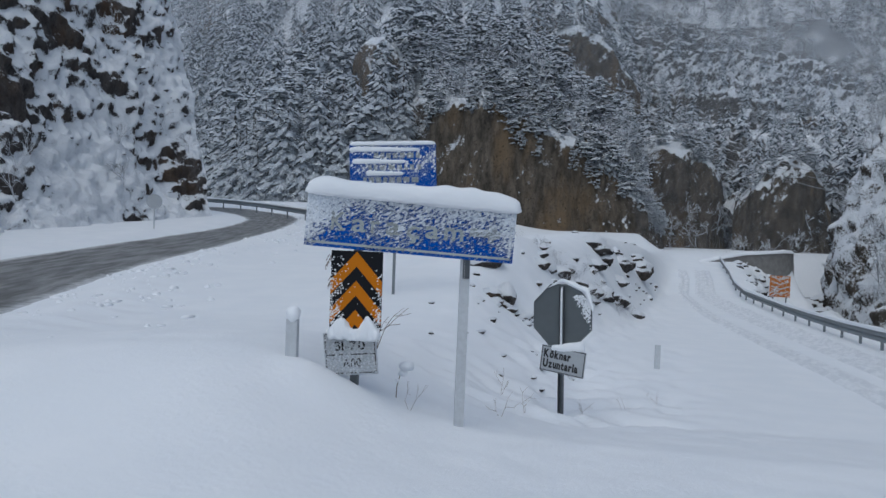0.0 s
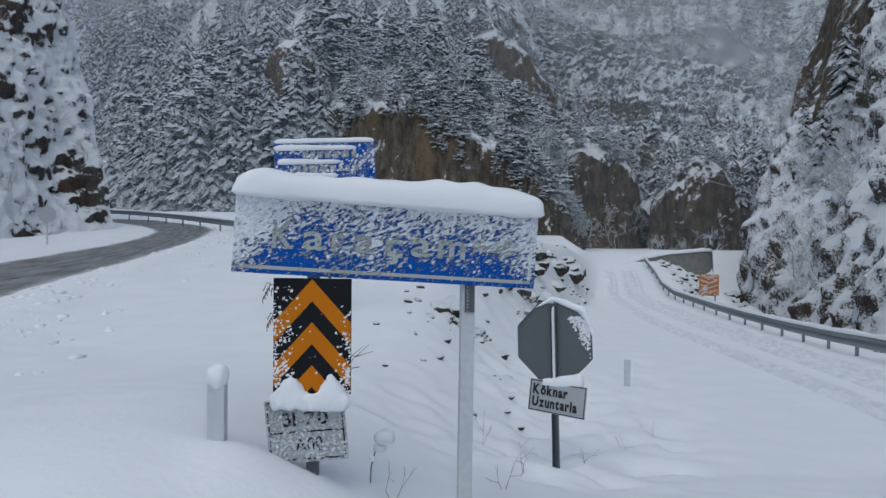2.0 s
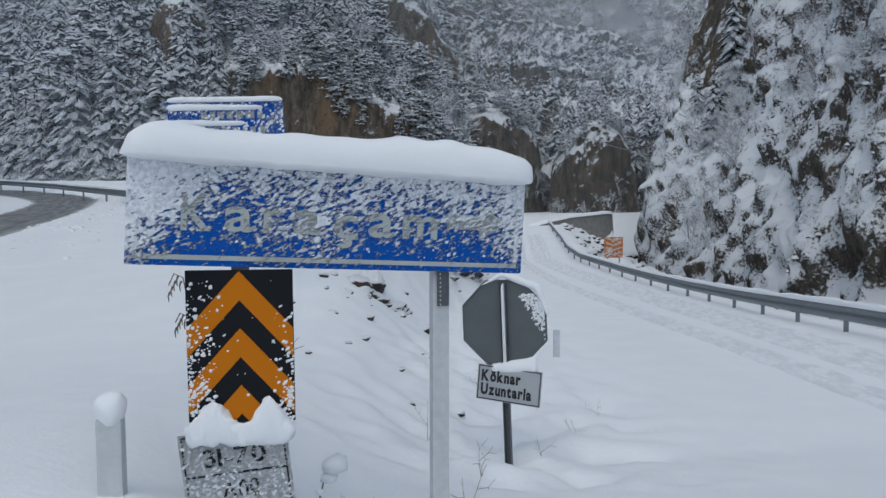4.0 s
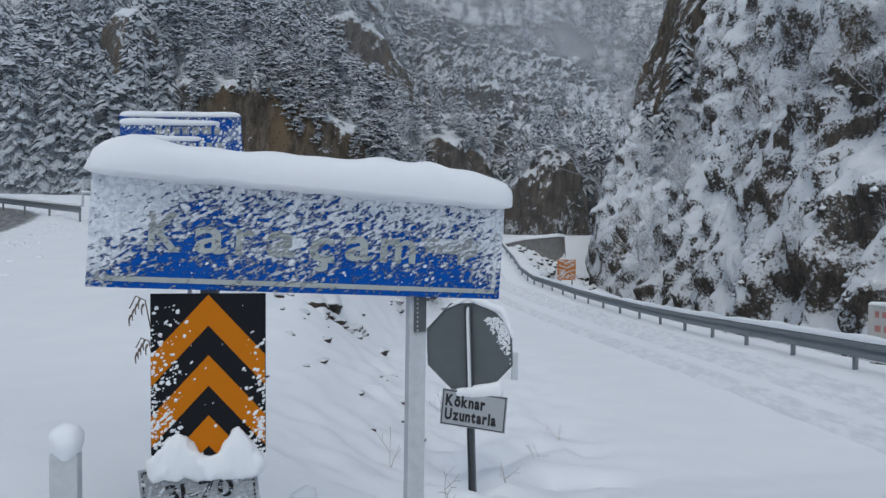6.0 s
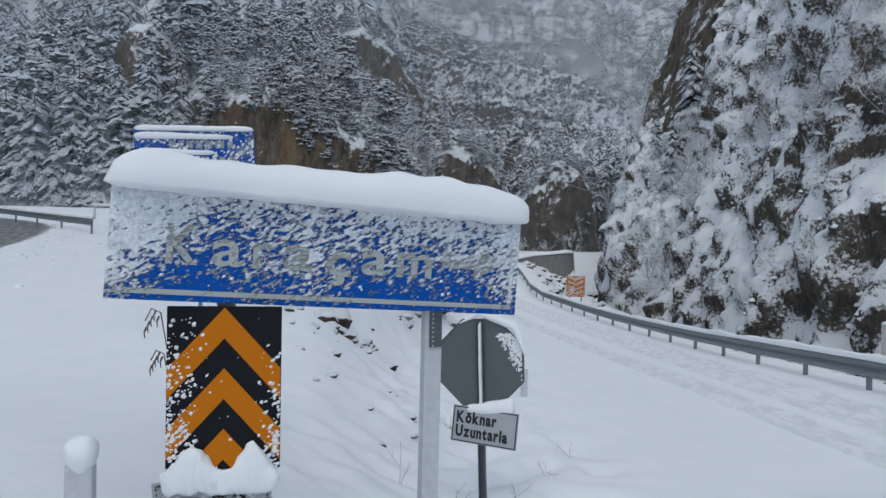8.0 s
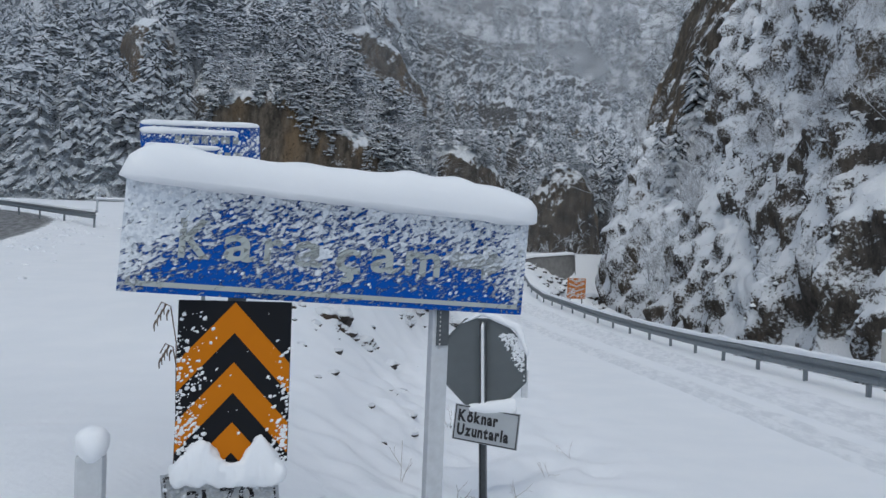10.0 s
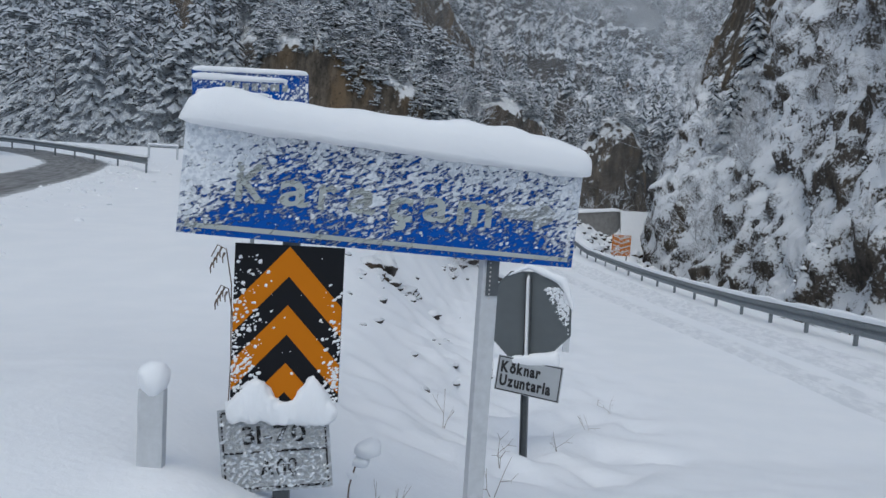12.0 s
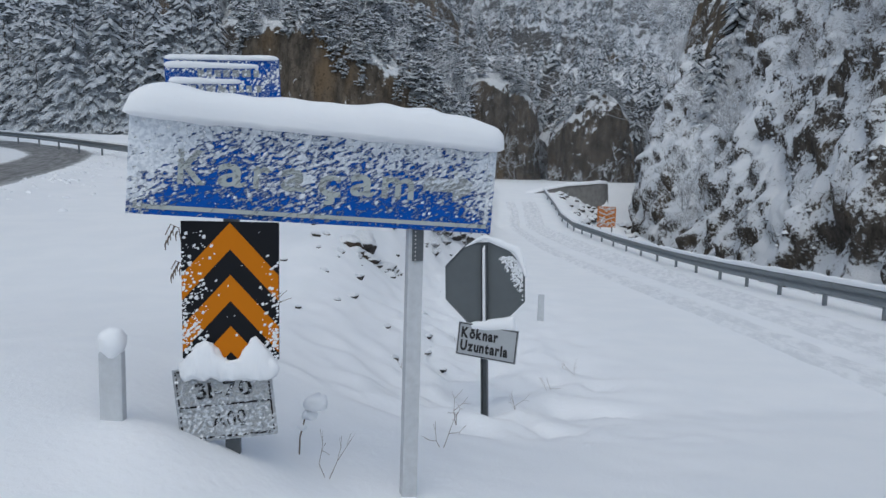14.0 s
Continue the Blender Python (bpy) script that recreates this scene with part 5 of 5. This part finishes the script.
clods = []
for k in range(900):
    j = int(rk.integers(30, len(ROAD_LINE) - 60))
    q = ROAD_LINE[j + 1] - ROAD_LINE[j]
    q = q / np.hypot(*q)
    o = float(road_half(ROAD_LINE[j][1])) + 0.4 + abs(rk.normal(0, 1.1))
    x, y = ROAD_LINE[j][0] + q[1] * o + rk.uniform(-0.4, 0.4), ROAD_LINE[j][1] - q[0] * o + rk.uniform(-0.4, 0.4)
    clods.append((x, y, float(land(x, y)) - 0.01, 0.02 + 0.09 * rk.uniform(0, 1) ** 3))
scatter("ploughed_snow", LUMPS, clods, M_SNOW, "clods of ploughed snow along the road edge", "snow", rk, True)

M_STEM = plain("dry_stem", (0.16, 0.12, 0.09), 0.9)
for x, y, s in ((0.25, 0.9, 0.35), (0.42, 1.7, 0.4), (1.02, 2.5, 0.34), (-0.36, -0.05, 0.3), (1.5, 3.4, 0.3), (0.1, 2.6, 0.4), (-1.05, 1.5, 0.7), (2.0, 4.3, 0.28), (0.9, 5.5, 0.4)):
    v, f = brushwood(rk, 2, 2, 2, 0.007)
    ob = new("dry_stem", arrays("dry_stem", v * (s, s, s) * (1.0, 1.0, 1.2), f, M_STEM, False))
    ob.matrix_world = pose(x, y, float(land(x, y)) - 0.03)
    tagged(ob, "dry brown weed stem poking out of the snow", "weed", "dry weed stems")

# a bent weed weighed down by a lump of snow beside the section plate
wd = thing("weed", pose(-0.46, 0.12, float(land(-0.46, 0.12))), "bent weed carrying a lump of snow beside the plate", "weed")
part("stem", tube(bmesh.new(), [(-0.05, 0, -0.05), (-0.045, 0, 0.1), (-0.02, 0, 0.2), (0.03, 0, 0.27)], 0.004, 5), M_STEM, wd)
bm = bmesh.new()
for q, (x, z, s) in enumerate(((0.03, 0.27, 0.055), (0.0, 0.21, 0.035), (-0.035, 0.15, 0.02))):
    bmesh.ops.create_icosphere(bm, subdivisions=2, radius=s, matrix=Matrix.Translation((x, 0, z)) @ Matrix.Diagonal((1.1, 0.9, 0.8, 1)))
for v in bm.verts:
    v.co += 0.014 * noise.noise_vector(v.co * 22)
part("snow_lump", bm, M_CAP, wd, "soft lump of snow", True)

# tall dead weed drooping beside the chevron board
wg = float(land(-1.09, 0.15))
wd = thing("weed", pose(-1.09, 0.15, wg), "tall dead weed with drooping seed heads beside the chevron board", "weed")
for dx, top, lean_x in ((0.05, 1.19, -0.06), (0.06, 1.02, -0.05)):
    t = top - wg
    part("stem", tube(bmesh.new(), [(dx, 0, -0.05), (dx + 0.01, 0, 0.4 * t), (dx, 0.01, 0.8 * t), (dx + 0.4 * lean_x, 0, 0.98 * t), (dx + lean_x, 0, t), (dx + 1.4 * lean_x, 0, 0.94 * t)], 0.0028, 5), M_STEM, wd)
    bm = bmesh.new()
    for q in range(5):
        c = Vector((dx + lean_x * (0.5 + 0.22 * q), 0.004 * q, t * (0.99 - 0.028 * abs(q - 1))))
        tube(bm, [c, c + Vector((-0.008, 0, -0.02)), c + Vector((-0.006, 0, -0.045))], 0.005, 5, 0.002)
    part("seed_head", bm, M_STEM, wd, "drooping brown seed head")

M_WIRE = plain("grey_wire", (0.42, 0.43, 0.45), 0.6)
for k in range(3):
    pth = []
    for j in range(25):
        q = j / 24
        wx = -30 + 62 * q
        pth.append((wx, 67 - 0.75 * wx + 0.026 * wx * wx, 18.2 - 0.765 * wx + 0.0132 * wx * wx - (0.0, 0.5, 1.3)[k]))
    ob = part("wire", tube(bmesh.new(), pth, 0.022, 5), M_WIRE, None)
    tagged(ob, "thin power line crossing the valley", "wire", "power lines")

# low cloud on the upper slopes, put in as pale sheets thickening with height
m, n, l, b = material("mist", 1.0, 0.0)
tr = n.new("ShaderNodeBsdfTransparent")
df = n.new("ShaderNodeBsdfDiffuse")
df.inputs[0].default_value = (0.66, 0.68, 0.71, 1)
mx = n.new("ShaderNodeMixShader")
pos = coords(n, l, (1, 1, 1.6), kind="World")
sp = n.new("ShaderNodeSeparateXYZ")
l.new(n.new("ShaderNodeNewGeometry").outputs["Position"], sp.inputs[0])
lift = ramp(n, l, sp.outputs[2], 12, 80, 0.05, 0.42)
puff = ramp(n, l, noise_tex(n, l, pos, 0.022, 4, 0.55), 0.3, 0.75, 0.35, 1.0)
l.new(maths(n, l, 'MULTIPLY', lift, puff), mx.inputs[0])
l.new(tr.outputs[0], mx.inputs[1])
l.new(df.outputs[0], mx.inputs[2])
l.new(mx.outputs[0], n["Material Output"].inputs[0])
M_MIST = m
# flat translucent sheet that pales all behind it, standing in for valley haze
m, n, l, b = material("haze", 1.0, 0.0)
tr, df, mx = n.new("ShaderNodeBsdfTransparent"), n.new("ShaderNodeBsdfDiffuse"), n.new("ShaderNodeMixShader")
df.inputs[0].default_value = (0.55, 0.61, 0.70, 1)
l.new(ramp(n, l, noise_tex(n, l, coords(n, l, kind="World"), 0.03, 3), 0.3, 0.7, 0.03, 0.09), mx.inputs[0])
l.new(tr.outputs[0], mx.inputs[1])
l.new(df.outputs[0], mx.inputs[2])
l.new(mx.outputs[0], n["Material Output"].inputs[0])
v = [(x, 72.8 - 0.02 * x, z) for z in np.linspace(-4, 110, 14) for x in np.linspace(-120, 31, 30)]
ob = new("mist_sheet", arrays("mist_sheet", v, sheet_faces(30, 14), m))
tagged(ob, "translucent sheet before the forest standing in for faint valley haze", "mist", kind="stuff")
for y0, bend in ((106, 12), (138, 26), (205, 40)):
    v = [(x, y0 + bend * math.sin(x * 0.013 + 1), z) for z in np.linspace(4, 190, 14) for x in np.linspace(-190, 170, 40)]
    ob = new("mist_sheet", arrays("mist_sheet", v, sheet_faces(40, 14), M_MIST))
    tagged(ob, "pale translucent sheet standing in for thin low cloud on the upper slopes", "mist", kind="stuff")
